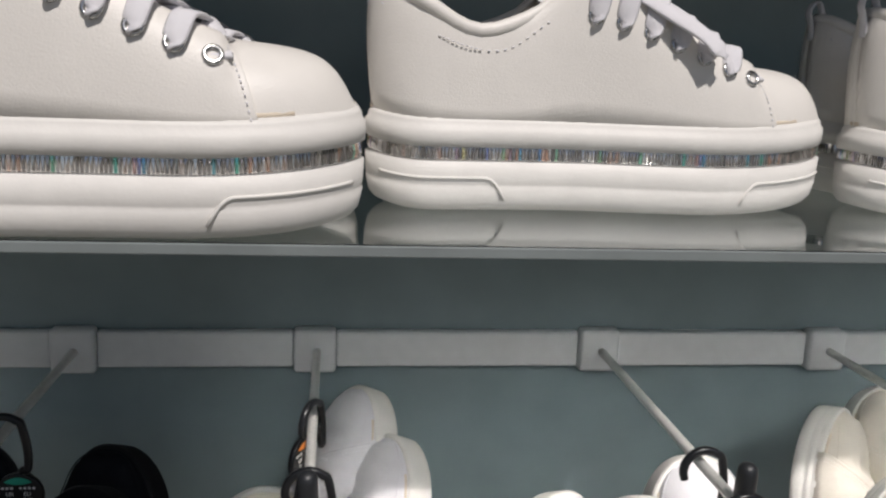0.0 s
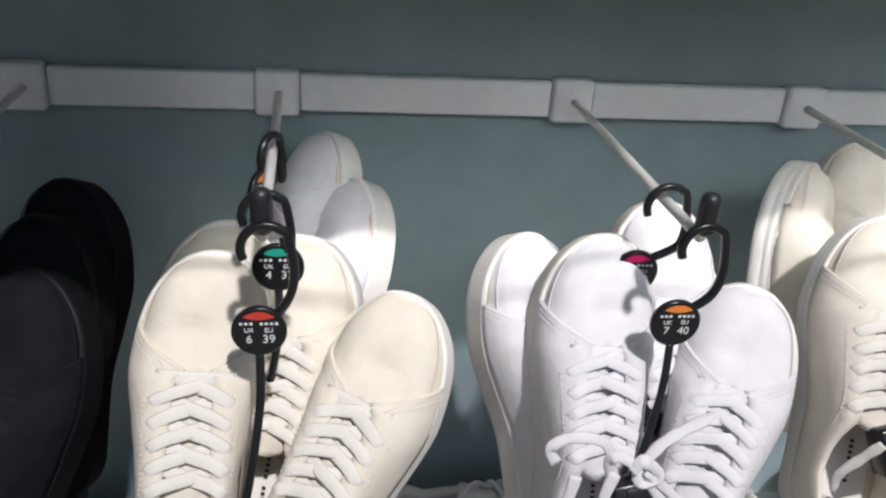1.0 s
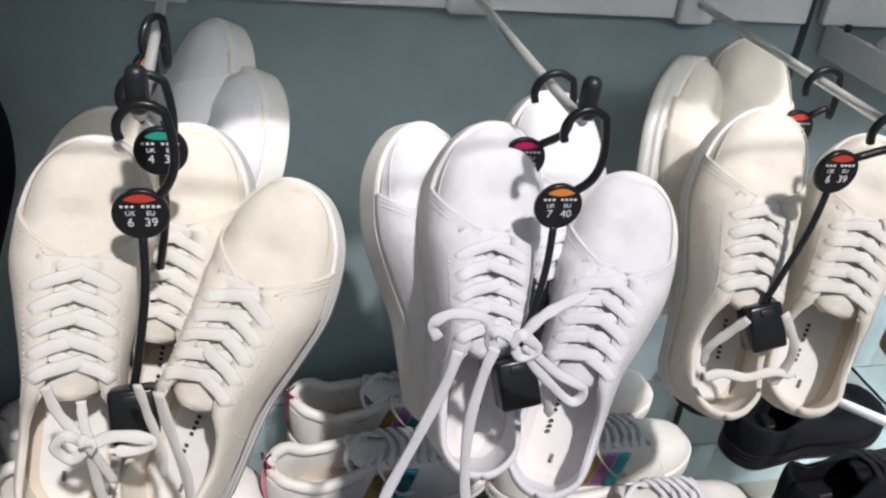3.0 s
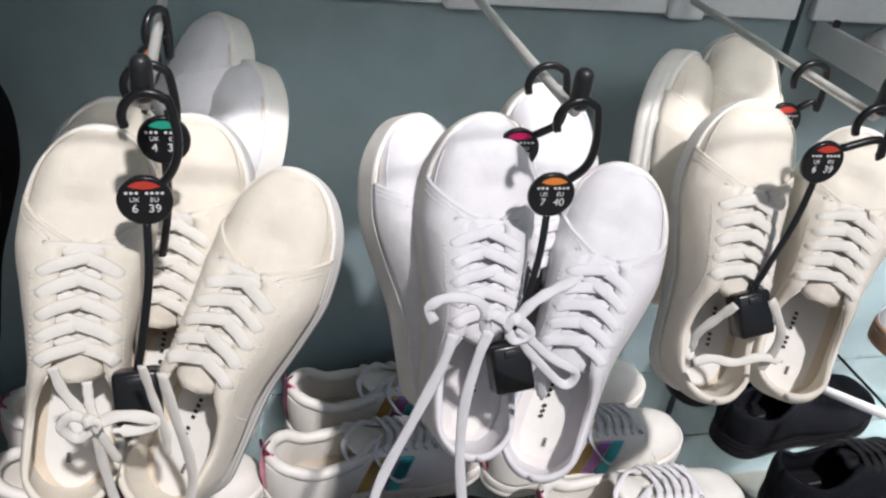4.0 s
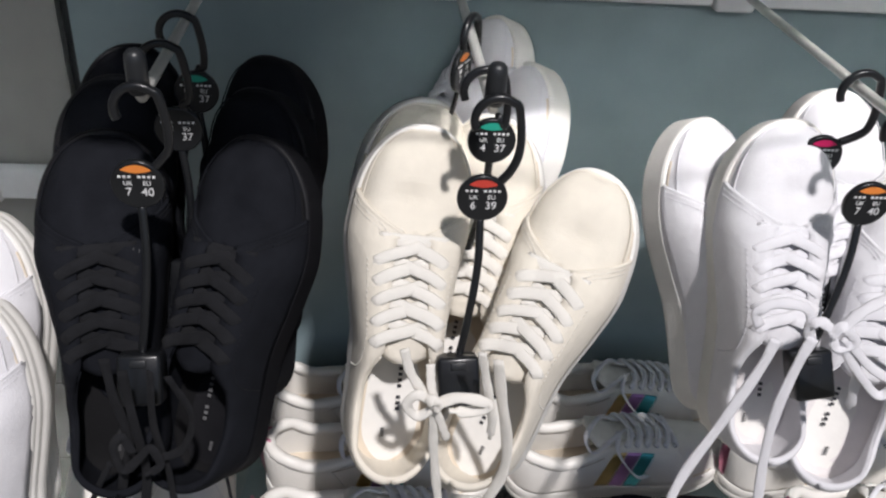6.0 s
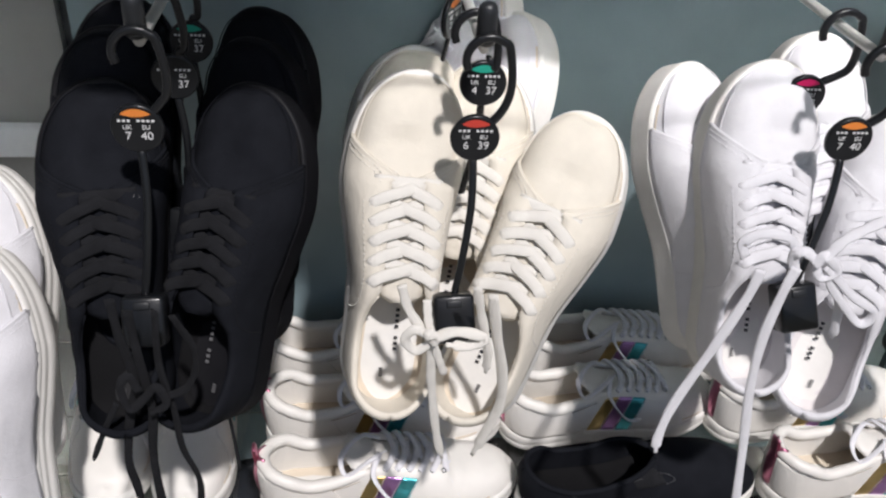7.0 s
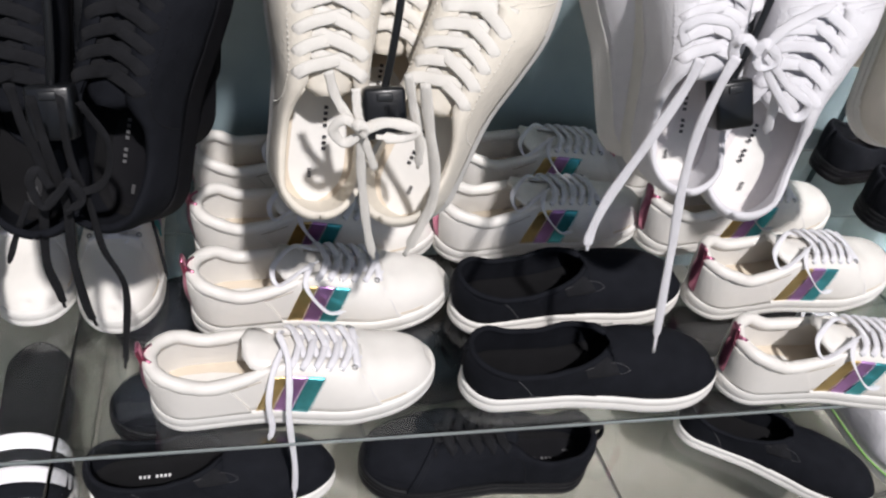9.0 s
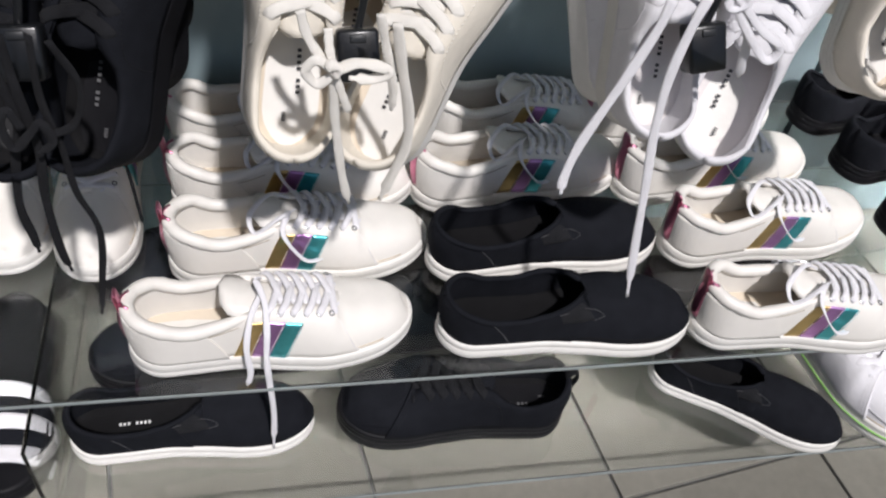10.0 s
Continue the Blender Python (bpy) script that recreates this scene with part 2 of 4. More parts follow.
# ---- shoes ----
class Last:
    """The shape of a shoe: x from heel (0) to toe (length), z up from the ground. inner: +1 where the big toe lies at +y."""

    def __init__(self, length=0.284, width=1.0, sole=0.022, inner=1, opening=0.38, throat=0.665, gap=0.0135, collar=(0.050, 0.043, 0.035, 0.044, 0.056), vamp=(0.045, 0.036, 0.027), spring=0.008, slip=False, flat=0.75, soft=0.0, seed=0):
        self.L, self.sole, self.inner, self.slip, self.spring, self.flat = length, sole, inner, slip, spring, flat
        self.op, self.th = opening, throat
        self.soft, self.where = soft, Vector((seed * 3.7, seed * 1.3, seed * 2.1))
        self.base = ease((0, 0.15, 0.36, 0.55, 0.70, 0.85, 1.0), [v * width for v in (0.033, 0.0345, 0.034, 0.041, 0.0465, 0.045, 0.040)])
        self.mid = ease((0, 0.3, 0.6, 0.8, 1.0), (0, 0.001, -0.001, 0.003, 0.007))
        c, v = collar, vamp
        self.top = ease((0, 0.08, 0.2, 0.31, opening, throat, 0.80, 0.92, 1.0), (c[0], c[1] + 0.004, c[2], c[3], c[4], v[0], v[1], v[2], v[2] * 0.8))
        if slip:
            self.rimw = ease((0, 0.1, 0.25, opening * 0.8, opening, throat), (0.026, 0.027, 0.0265, 0.026, 0.022, 0.0))
        else:
            self.rimw = ease((0, 0.1, 0.25, opening - 0.04, opening + 0.02, throat), (0.029, 0.030, 0.029, 0.024, gap * 1.25, gap))

    def ends(self, s):
        a = math.sqrt(max(0.0, 1 - (max(0.0, 0.13 - s) / 0.13) ** 2))
        b = max(0.0, 1 - (max(0.0, s - 0.74) / 0.26) ** 2.5) ** (1 / 2.3)
        return min(a, b)

    def half(self, s):
        return self.base(s) * self.ends(s)

    def lift(self, s):
        return self.spring * max(0.0, (s - 0.68) / 0.32) ** 2 + 0.003 * max(0.0, (0.1 - s) / 0.1) ** 2

    def centre(self, s):
        return self.mid(s) * self.inner

    def rim(self, s):
        w = self.half(s) * 0.88
        if self.slip:
            q = max(0.0, (s - self.op) / (self.th - self.op))
            return min(w, 0.0315 * math.sqrt(max(0.0, 1 - q * q))) if s < self.th else 0.0
        if s >= self.th + 0.012:
            return 0.0
        r = min(w, self.rimw(min(s, self.th)))
        return r * math.sqrt(max(0.0, 1 - (max(0.0, s - self.th) / 0.012) ** 2))

    def surf(self, s, f, side, off=0.0):
        """A point of the upper: f from the sole (0) to the rim (1), on the side +1 or -1."""
        s = min(max(s, 0.0), 1.0)
        toe = max(0.0, 1 - (max(0.0, s - 0.80) / 0.20) ** 2.2) ** 0.5
        w = max(self.half(s) - 0.0035 * self.ends(s), 0) + off
        r = self.rim(s)
        z0 = self.sole + self.lift(s) - 0.002
        h = self.top(s) * (0.35 + 0.65 * toe) + off
        if r == 0.0:
            h += 0.002 * (1 - toe)
        u = f * math.pi / 2
        p = self.flat
        open_side = 1.0 if s < self.op else max(0.0, 1 - (s - self.op) / 0.2)
        y = r + (w - r) * math.cos(u) ** (p * (1 - 0.25 * open_side)) if math.cos(u) > 1e-9 else r
        z = z0 + h * math.sin(u) ** (0.95)
        if self.soft:
            k = self.soft * noise.noise(Vector((s * 7, side * y * 28, z * 18)) + self.where) * (0.3 + 0.7 * math.sin(u))
            k += self.soft * 0.45 * noise.noise(Vector((s * 24, side * y * 60, z * 30)) + self.where) * (0.2 + 0.8 * math.sin(u))
            dent = 0.007 * math.sin(self.where.x * 5.3)
            k -= self.soft * 2.3 * math.exp(-((s - 0.778) / 0.034) ** 2 - ((side * y - dent) / 0.017) ** 2)
            k += self.soft * 0.5 * math.exp(-((s - 0.735) / 0.012) ** 2 - ((side * y - dent) / 0.022) ** 2)
            z += k
            y += k * 0.5 * math.cos(u) * (1 if y > 0.004 else 0)
        lean = 0.006 * (1 - s / 0.15) * (f * (1 - f) * 4 - 0.35 * f) if s < 0.15 else 0.0
        x = s * self.L - lean
        x -= 0.010 * max(0.0, (s - 0.88) / 0.12) ** 2 * math.sin(u)
        x += 0.004 * (1 - s) ** 8
        return Vector((x, self.centre(s) + side * y, z))

    def normal(self, s, f, side):
        e = 0.004
        a = self.surf(s + e, f, side) - self.surf(s - e, f, side)
        b = self.surf(s, min(f + e, 1), side) - self.surf(s, max(f - e, 0), side)
        n = a.cross(b) * side
        n = n.normalized() if n.length > 1e-12 else Vector((0, 0, 1))
        return n if n.z > -0.2 else -n

    def stations(self, lo=0.0, hi=1.0, n=44):
        ss = [0.5 - 0.5 * math.cos(math.pi * i / n) for i in range(n + 1)]
        if hi > self.th:
            ss += [self.th - 0.004] + [self.th + 0.012 * k / 5 for k in range(6)]
        return [s for s in sorted(ss) if lo <= s <= hi]


def weld(bm, d=0.0002):
    bmesh.ops.remove_doubles(bm, verts=bm.verts, dist=d)
    bmesh.ops.recalc_face_normals(bm, faces=bm.faces)


def upper(last, mat, root, nf=12):
    bm = bmesh.new()
    ss = last.stations()
    for side in (1, -1):
        grid(bm, [[last.surf(s, k / nf, side) for k in range(nf + 1)] for s in ss])
    weld(bm)
    up = max(bm.faces, key=lambda f: f.calc_center_median().z + f.calc_center_median().x)
    if up.normal.z < 0:
        bmesh.ops.reverse_faces(bm, faces=bm.faces)
    ob = part("upper", bm, mat, root)
    so = ob.modifiers.new("thickness", "SOLIDIFY")
    so.thickness, so.offset = 0.0028, -1
    return ob


def panel(last, mat, root, name, side, lo, hi, off=0.0013, f0=0.02, f1=1.0, nf=10, ns=30, label=""):
    """A piece laid over the upper: lo(f) and hi(f) are its ends along the shoe."""
    bm = bmesh.new()
    rows = []
    for i in range(ns + 1):
        row = []
        for k in range(nf + 1):
            f = f0 + (f1 - f0) * k / nf
            a, b = lo(f), hi(f)
            s = a + (b - a) * (0.5 - 0.5 * math.cos(math.pi * i / ns))
            row.append(last.surf(s, f, side, off))
        rows.append(row)
    grid(bm, rows)
    bmesh.ops.recalc_face_normals(bm, faces=bm.faces)
    fs = list(bm.faces)
    mid = fs[len(fs) // 2]
    if mid.normal.y * side < 0:
        bmesh.ops.reverse_faces(bm, faces=fs)
    ob = part(name, bm, mat, root, label)
    so = ob.modifiers.new("thickness", "SOLIDIFY")
    so.thickness, so.offset = 0.0018, -1
    return ob


def outline(last, n=44, off=0.0):
    ss = last.stations(n=n)
    pts = [Vector((s * last.L, last.centre(s) + last.half(s), 0)) for s in ss] + [Vector((s * last.L, last.centre(s) - last.half(s), 0)) for s in ss[-2:0:-1]]
    sv = ss + ss[-2:0:-1]
    return pts, sv


def sole(last, mat, root, heights=None, label=""):
    """heights: (share of the height, outward offset) rings from the ground up."""
    pts, sv = outline(last)
    n = len(pts)
    norm = []
    for i in range(n):
        d = pts[(i + 1) % n] - pts[i - 1]
        v = Vector((d.y, -d.x, 0)).normalized()
        c = pts[i] - Vector((last.L * 0.5, 0, 0))
        norm.append(v if v.dot(c) > 0 else -v)
    bm = bmesh.new()
    rings = heights or ((0.0, -0.005), (0.04, -0.002), (0.12, 0.0), (0.30, 0.0006), (0.62, 0.0), (0.66, -0.0007), (0.70, 0.0), (0.93, -0.0006), (1.0, -0.0022), (1.0, -0.006))
    rows = []
    for h, o in rings:
        rows.append([p + v * o + Vector((0, 0, last.lift(s) + h * last.sole)) for p, v, s in zip(pts, norm, sv)])
    vs = grid(bm, rows, True)
    bm.faces.new(vs[0])
    bm.faces.new(vs[-1][::-1])
    bmesh.ops.recalc_face_normals(bm, faces=bm.faces)
    return part("sole", bm, mat, root, label)


def insole(last, mat, root):
    bm = bmesh.new()
    rows = []
    for s in last.stations(0.0, 0.9, 30):
        w = max(last.half(s) - 0.004, 0.0005)
        z = last.sole + last.lift(s) + 0.003
        rows.append([Vector((s * last.L + 0.004 * (1 - s) ** 8, last.centre(s) + w * k, z + 0.004 * abs(k) ** 4)) for k in (-1, -0.85, -0.5, 0, 0.5, 0.85, 1)])
    grid(bm, rows)
    bmesh.ops.recalc_face_normals(bm, faces=bm.faces)
    if max(bm.faces, key=lambda f: f.calc_area()).normal.z < 0:
        bmesh.ops.reverse_faces(bm, faces=bm.faces)
    ob = part("insole", bm, mat, root)
    so = ob.modifiers.new("thickness", "SOLIDIFY")
    so.thickness, so.offset = 0.002, -1
    return ob


def rim_path(last, hi):
    ss = last.stations(0.0, hi, 44)
    return [last.surf(s, 1, 1) for s in ss[::-1]] + [last.surf(s, 1, -1) for s in ss[1:]]


def collar(last, mat, root, r=0.0028, hi=None, puff=0.0, drop=0.0):
    hi = hi or last.op + 0.01
    pts = rim_path(last, hi)
    if last.slip:
        pts = rim_path(last, last.th)
    pts = [p - Vector((0, 0, drop)) for p in pts]
    bm = bmesh.new()
    n = len(pts)

    def rad(t):
        wave = 1 + puff * (0.5 * math.sin(t * 61) + 0.5 * math.sin(t * 103 + 1))
        return r * wave * (0.5 + 0.5 * min(1, min(t, 1 - t) * 10)) if not last.slip else r
    tube(bm, pts, rad, 10)
    return part("collar", bm, mat, root)


def tongue(last, mat, root, wide=1.0, reach=0.022, sink=0.0032):
    bm = bmesh.new()
    rows = []
    lo = last.op - reach
    for i in range(19):
        q = i / 18
        s = lo + (last.th + 0.02 - lo) * q
        e = max(s, last.op)
        z = last.surf(e, 1, 1).z - sink + max(0, last.op - s) * last.L * 0.3
        w = (0.021 - 0.006 * q) * wide
        if q < 0.12:
            w *= math.sqrt(1 - ((0.12 - q) / 0.12) ** 2) * 0.6 + 0.4
        rows.append([Vector((s * last.L, last.centre(s) + w * k, z - 0.006 * k * k + 0.0012 * math.sin(9 * q + 2 * k))) for k in (-1, -0.6, -0.25, 0, 0.25, 0.6, 1)])
    grid(bm, rows)
    bmesh.ops.recalc_face_normals(bm, faces=bm.faces)
    ob = part("tongue", bm, mat, root)
    so = ob.modifiers.new("thickness", "SOLIDIFY")
    so.thickness, so.offset = 0.0035, 0
    return ob


EYE_MESH = {}


def eyelets(last, mat, root, count, f=0.80, size=1.0):
    if mat not in EYE_MESH:
        bm = bmesh.new()
        ring = [Vector((0.0024 * math.cos(a), 0.0024 * math.sin(a), 0)) for a in [2 * math.pi * k / 12 for k in range(12)]]
        tube(bm, ring, 0.0008, 6, True)
        o = part("eyelet", bm, mat, root)
        EYE_MESH[mat] = o.data
        bpy.data.objects.remove(o)
    hole = []
    for k in range(count):
        s = eye_station(last, k, count)
        for side in (1, -1):
            p, n = last.surf(s, f, side, 0.0014), last.normal(s, f, side)
            o = new("eyelet", EYE_MESH[mat])
            o.parent = root
            o.matrix_basis = Matrix.Translation(p + n * 0.0004) @ n.to_track_quat("Z", "Y").to_matrix().to_4x4() @ Matrix.Scale(size, 4)
            hole.append(o)
    return hole


def eye_station(last, k, count):
    return last.th - 0.012 - (last.th - last.op - 0.035) * k / (count - 1)


def lacing(last, mat, root, count, w=0.0100, t=0.0021, f=0.80, extra=(), seed=1, name="lace"):
    """The lace: bars and crossings over the throat, then free strands given as point lists in the shoe's own space."""
    rnd = random.Random(seed)

    def across(s0, s1, side, over):
        """A strand out of the eyelet at s0, over the throat and under its neighbour at s1."""
        up = Vector((0, 0, 1))
        mid = f + (1 - f) * 0.5
        pts = [last.surf(s0 - 0.003, f - 0.05, side, 0.0), last.surf(s0 + 0.002, f, side, t * 1.1),
               last.surf(s0 + (s1 - s0) * 0.18, mid, side, t * 1.5)]
        a, b = last.surf(s0 + (s1 - s0) * 0.36, 1, side), last.surf(s0 + (s1 - s0) * 0.80, 1, -side)
        pts += [a + up * t * 1.5, a.lerp(b, 0.5) + up * (t * 1.2 + over), b - up * t * 0.6]
        pts.append(last.surf(s1, max(0.93, mid), -side, -0.0022))
        bm = bmesh.new()
        sweep(bm, smooth_path(pts, 4), w * rnd.uniform(0.94, 1.06), t, Vector((0, side * 0.45, 1)), taper=lambda u: 1 - 0.3 * (2 * abs(u - 0.5)) ** 6)
        part(name, bm, mat, root)
    s0 = eye_station(last, 0, count)
    a, b = last.surf(s0 + 0.01, f, 1, 0.0014), last.surf(s0 + 0.01, f, -1, 0.0014)
    pts = []
    for i in range(13):
        q = i / 12
        z = math.sin(math.pi * q) ** 0.4
        pts.append(a.lerp(b, q) + Vector((0, 0, 0.0030 * z - 0.001)))
    bm = bmesh.new()
    sweep(bm, pts, w, t, Vector((0, 0, 1)))
    part(name, bm, mat, root)
    for k in range(count - 1):
        sa, sb = eye_station(last, k + 0.08, count), eye_station(last, k + 1, count)
        flip = 1 if k % 2 else -1
        across(sb, sa + 0.030 + rnd.uniform(-0.004, 0.004), flip, 0.0)
        across(sb, sa + 0.030 + rnd.uniform(-0.004, 0.004), -flip, 0.0012)
    for item in extra:
        pts, ww = item[0], item[1]
        bm = bmesh.new()
        sweep(bm, smooth_path(pts, 7), ww, ww * 0.24, item[2] if len(item) > 2 else Vector((0.15, 0.1, 1)), taper=lambda u: (0.42 if u > 0.94 else 1.0) * (0.94 + 0.08 * math.sin(23 * u + seed)))
        part("lace_end", bm, mat, root)


def seam(last, mat, root, pts, r=0.0006, name="seam"):
    """A raised seam through (s, f, side) places of the upper."""
    bm = bmesh.new()
    tube(bm, [last.surf(s, f, side, 0.0016) for s, f, side in pts], r, 6)
    return part(name, bm, mat, root)


def stitches(last, mat, root, pts, off=0.0017, gap=0.0026):
    """A row of short stitches along (s, f, side) places."""
    bm = bmesh.new()
    path = smooth_path([last.surf(s, f, side, off) for s, f, side in pts], 14)
    acc = 0.0
    for a, b in zip(path, path[1:]):
        acc += (b - a).length
        if acc > gap:
            acc = 0
            d = (b - a).normalized()
            tube(bm, [a - d * 0.0008, a, a + d * 0.0008], 0.00042, 5)
    return part("stitching", bm, mat, root) if len(bm.verts) else bm.free()


def bars(last, mat, root, places, name="insole_print", size=0.0016):
    """Unreadable print on the insole: a row of small bars."""
    bm = bmesh.new()
    z = last.sole + 0.0062
    for s0, y0, count, step, tall in places:
        for k in range(count):
            if k == 3 and count > 4:
                continue
            x = s0 * last.L + k * step
            y = last.centre(s0) + y0
            box(bm, (x, y - tall / 2, z), (x + step * 0.55, y + tall / 2, z + 0.0004))
    return tagged(part(name, bm, mat, root, smooth=False), kind="stuff")


def canvas_sneaker(name, label, m, colour, inner, extra=(), seed=1, group="", plain_sole=None, count=6, length=0.284, width=1.07, ridges=False, insole_mat="insole", eye=None, free=(), band="", loop=False):
    """free: strands of the lace as (points in the place, width)."""
    last = Last(length, width, 0.023, inner, opening=0.365, throat=0.675, soft=0.0034, seed=seed)
    root = thing(name, label, "shoe", group, m)
    rubber = plain_sole or ("black_rubber" if colour == "black" else "rubber")
    rings = [(0.0, -0.005), (0.04, -0.002), (0.12, 0.0), (0.5, 0.0004), (0.58, -0.0009), (0.64, 0.0), (0.86, 0.0), (0.9, -0.0008), (0.94, -0.0002), (1.12, -0.0008), (1.18, -0.002), (1.16, -0.005)]
    if ridges:
        rings = [(0.0, -0.005), (0.04, -0.002)] + [(0.1 + 0.09 * k, -0.0009 if k % 2 else 0.0006) for k in range(11)] + [(1.12, -0.001), (1.18, -0.0025), (1.1, -0.006)]
    sole(last, rubber, root, rings)
    upper(last, colour, root)
    lace = colour + "_lace" if colour != "cream" else "ivory_lace"
    for side in (1, -1):
        panel(last, colour, root, "quarter_panel", side, lambda f: 0.0, lambda f: 0.80 - 0.122 * f ** 1.2, off=0.0030)
        seam(last, colour, root, [(0.80 - 0.122 * (k / 14) ** 1.2, k / 14, side) for k in range(1, 14)], 0.0019, "piping")
        thread = lace
        stitches(last, thread, root, [(0.790 - 0.122 * f ** 1.2, f, side) for f in (0.1, 0.3, 0.5, 0.7, 0.9)], off=0.0034)
        stitches(last, thread, root, [(0.30, 0.1, side), (0.31, 0.4, side), (0.34, 0.6, side), (0.42, 0.66, side), (0.52, 0.66, side), (0.62, 0.66, side)], off=0.0034)
        stitches(last, thread, root, [(0.775 - 0.122 * f ** 1.2, f, side) for f in (0.1, 0.3, 0.5, 0.7, 0.9)], off=0.0034)
    line = [(0.74 + 0.25 * k / 12, 0.30, 1) for k in range(13)]
    seam(last, colour, root, line + [(a, b, -1) for a, b, _ in line[::-1]], 0.0006, "toe_seam")
    if band:
        bm = bmesh.new()
        pts, sv = outline(last)
        tube(bm, [Vector((last.L * 0.5, 0, 0)) + (p - Vector((last.L * 0.5, 0, 0))) * 1.004 + Vector((0, 0, last.lift(q) + 0.016)) for p, q in zip(pts, sv)], 0.0014, 8, True)
        part("sole_line", bm, band, root, "lime green line round the sole")
    if loop:
        bm = bmesh.new()
        b = last.surf(0.0, 0.95, 1)
        sweep(bm, smooth_path([b + Vector((-0.003, 0, -0.02)), b + Vector((-0.010, 0, -0.004)), b + Vector((-0.008, 0, 0.012)), b + Vector((0.004, 0, 0.002))], 6), 0.009, 0.002, Vector((1, 0, 0.2)))
        part("pull_loop", bm, lace, root)
    insole(last, insole_mat if colour != "black" else "black_insole", root)
    tongue(last, colour, root)
    collar(last, colour, root, 0.0022)
    eyelets(last, eye or ("cap" if colour == "black" else lace), root, count)
    back = m.inverted()
    lacing(last, lace, root, count, extra=[*extra, *(([back @ Vector(p) for p in pts], w) for pts, w in free)], seed=seed)
    bars(last, "dark_print" if colour != "black" else "thread", root, [(0.17, 0.006 * inner, 8, 0.0048, 0.0032), (0.09, -0.004 * inner, 4, 0.002, 0.003)])
    return root


def striped_sneaker(name, label, m, inner, extra=(), seed=1, group="", stripes=("gold", "magenta", "teal")):
    last = Last(0.284, 1.0, 0.020, inner, opening=0.445, throat=0.70, soft=0.0014, seed=seed, collar=(0.060, 0.054, 0.046, 0.050, 0.060), vamp=(0.050, 0.040, 0.030))
    root = thing(name, label, "shoe", group, m)
    sole(last, "rubber", root, ((0.0, -0.005), (0.05, -0.002), (0.14, 0.0), (0.45, 0.0006), (0.52, -0.0005), (0.58, 0.0004), (1.0, 0.0), (1.12, -0.0012), (1.12, -0.005)))
    upper(last, "leather", root)
    for side in (1, -1):
        panel(last, "leather", root, "quarter_panel", side, lambda f: 0.0, lambda f: 0.64 + 0.15 * (1 - f) ** 0.5 - 0.02 * f, f1=1.0)
        seam(last, "tan_thread", root, [(0.015 + 0.36 * k / 16, 0.60 - 0.10 * math.sin(math.pi * k / 16), side) for k in range(17)], 0.0005)
        panel(last, "leather", root, "heel_panel", side, lambda f: 0.0, lambda f: 0.20 + 0.14 * (1 - f), off=0.0032, f1=0.62)
        for k, c in enumerate(stripes):
            panel(last, c, root, "stripe", side, lambda f, k=k: 0.345 + 0.060 * k + 0.11 * f, lambda f, k=k: 0.399 + 0.060 * k + 0.11 * f, off=0.0022 + 0.0001 * k, f0=0.03, f1=0.62, ns=6, label=c.replace("magenta", "purple") + " metallic stripe")
            stitches(last, c, root, [(0.402 + 0.060 * k + 0.11 * f, f, side) for f in (0.05, 0.2, 0.35, 0.5, 0.6)], off=0.0030, gap=0.0022)
        stitches(last, "white_lace", root, [(0.63 + 0.15 * (1 - f) ** 0.5 - 0.02 * f, f, side) for f in (0.05, 0.3, 0.6, 0.85)])
    bm = bmesh.new()
    rows = []
    for i in range(13):
        q = i / 12
        z = last.sole + 0.008 + q * 0.058
        b = last.surf(0.0, q * 0.9, 1)
        rows.append([Vector((b.x - 0.0025 + 0.0035 * abs(k) ** 2 * 2.2, k * 0.011, z)) for k in (-1, -0.6, -0.2, 0.2, 0.6, 1)])
    grid(bm, rows)
    bmesh.ops.recalc_face_normals(bm, faces=bm.faces)
    tab = part("heel_tab", bm, "pink", root, "pink metallic heel tab")
    so = tab.modifiers.new("thickness", "SOLIDIFY")
    so.thickness, so.offset = 0.0022, 0
    bm = bmesh.new()
    b = last.surf(0.0, 0.95, 1)
    sweep(bm, smooth_path([b + Vector((-0.0035, 0, -0.022)), b + Vector((-0.0065, 0, -0.002)), b + Vector((-0.0085, 0, 0.013)), b + Vector((-0.0060, 0, 0.0145)), b + Vector((-0.0035, 0, 0.002))], 6), 0.013, 0.0016, Vector((1, 0, 0.2)))
    part("pull_loop", bm, "pink", root, "pink metallic pull loop")
    insole(last, "insole", root)
    tongue(last, "leather", root, 1.25, 0.125, 0.002)
    collar(last, "leather", root, 0.0070, puff=0.07, drop=0.003)
    eyelets(last, "metal", root, 6, 0.82)
    lacing(last, "white_lace", root, 6, 0.0072, 0.0026, 0.82, extra, seed)
    return root


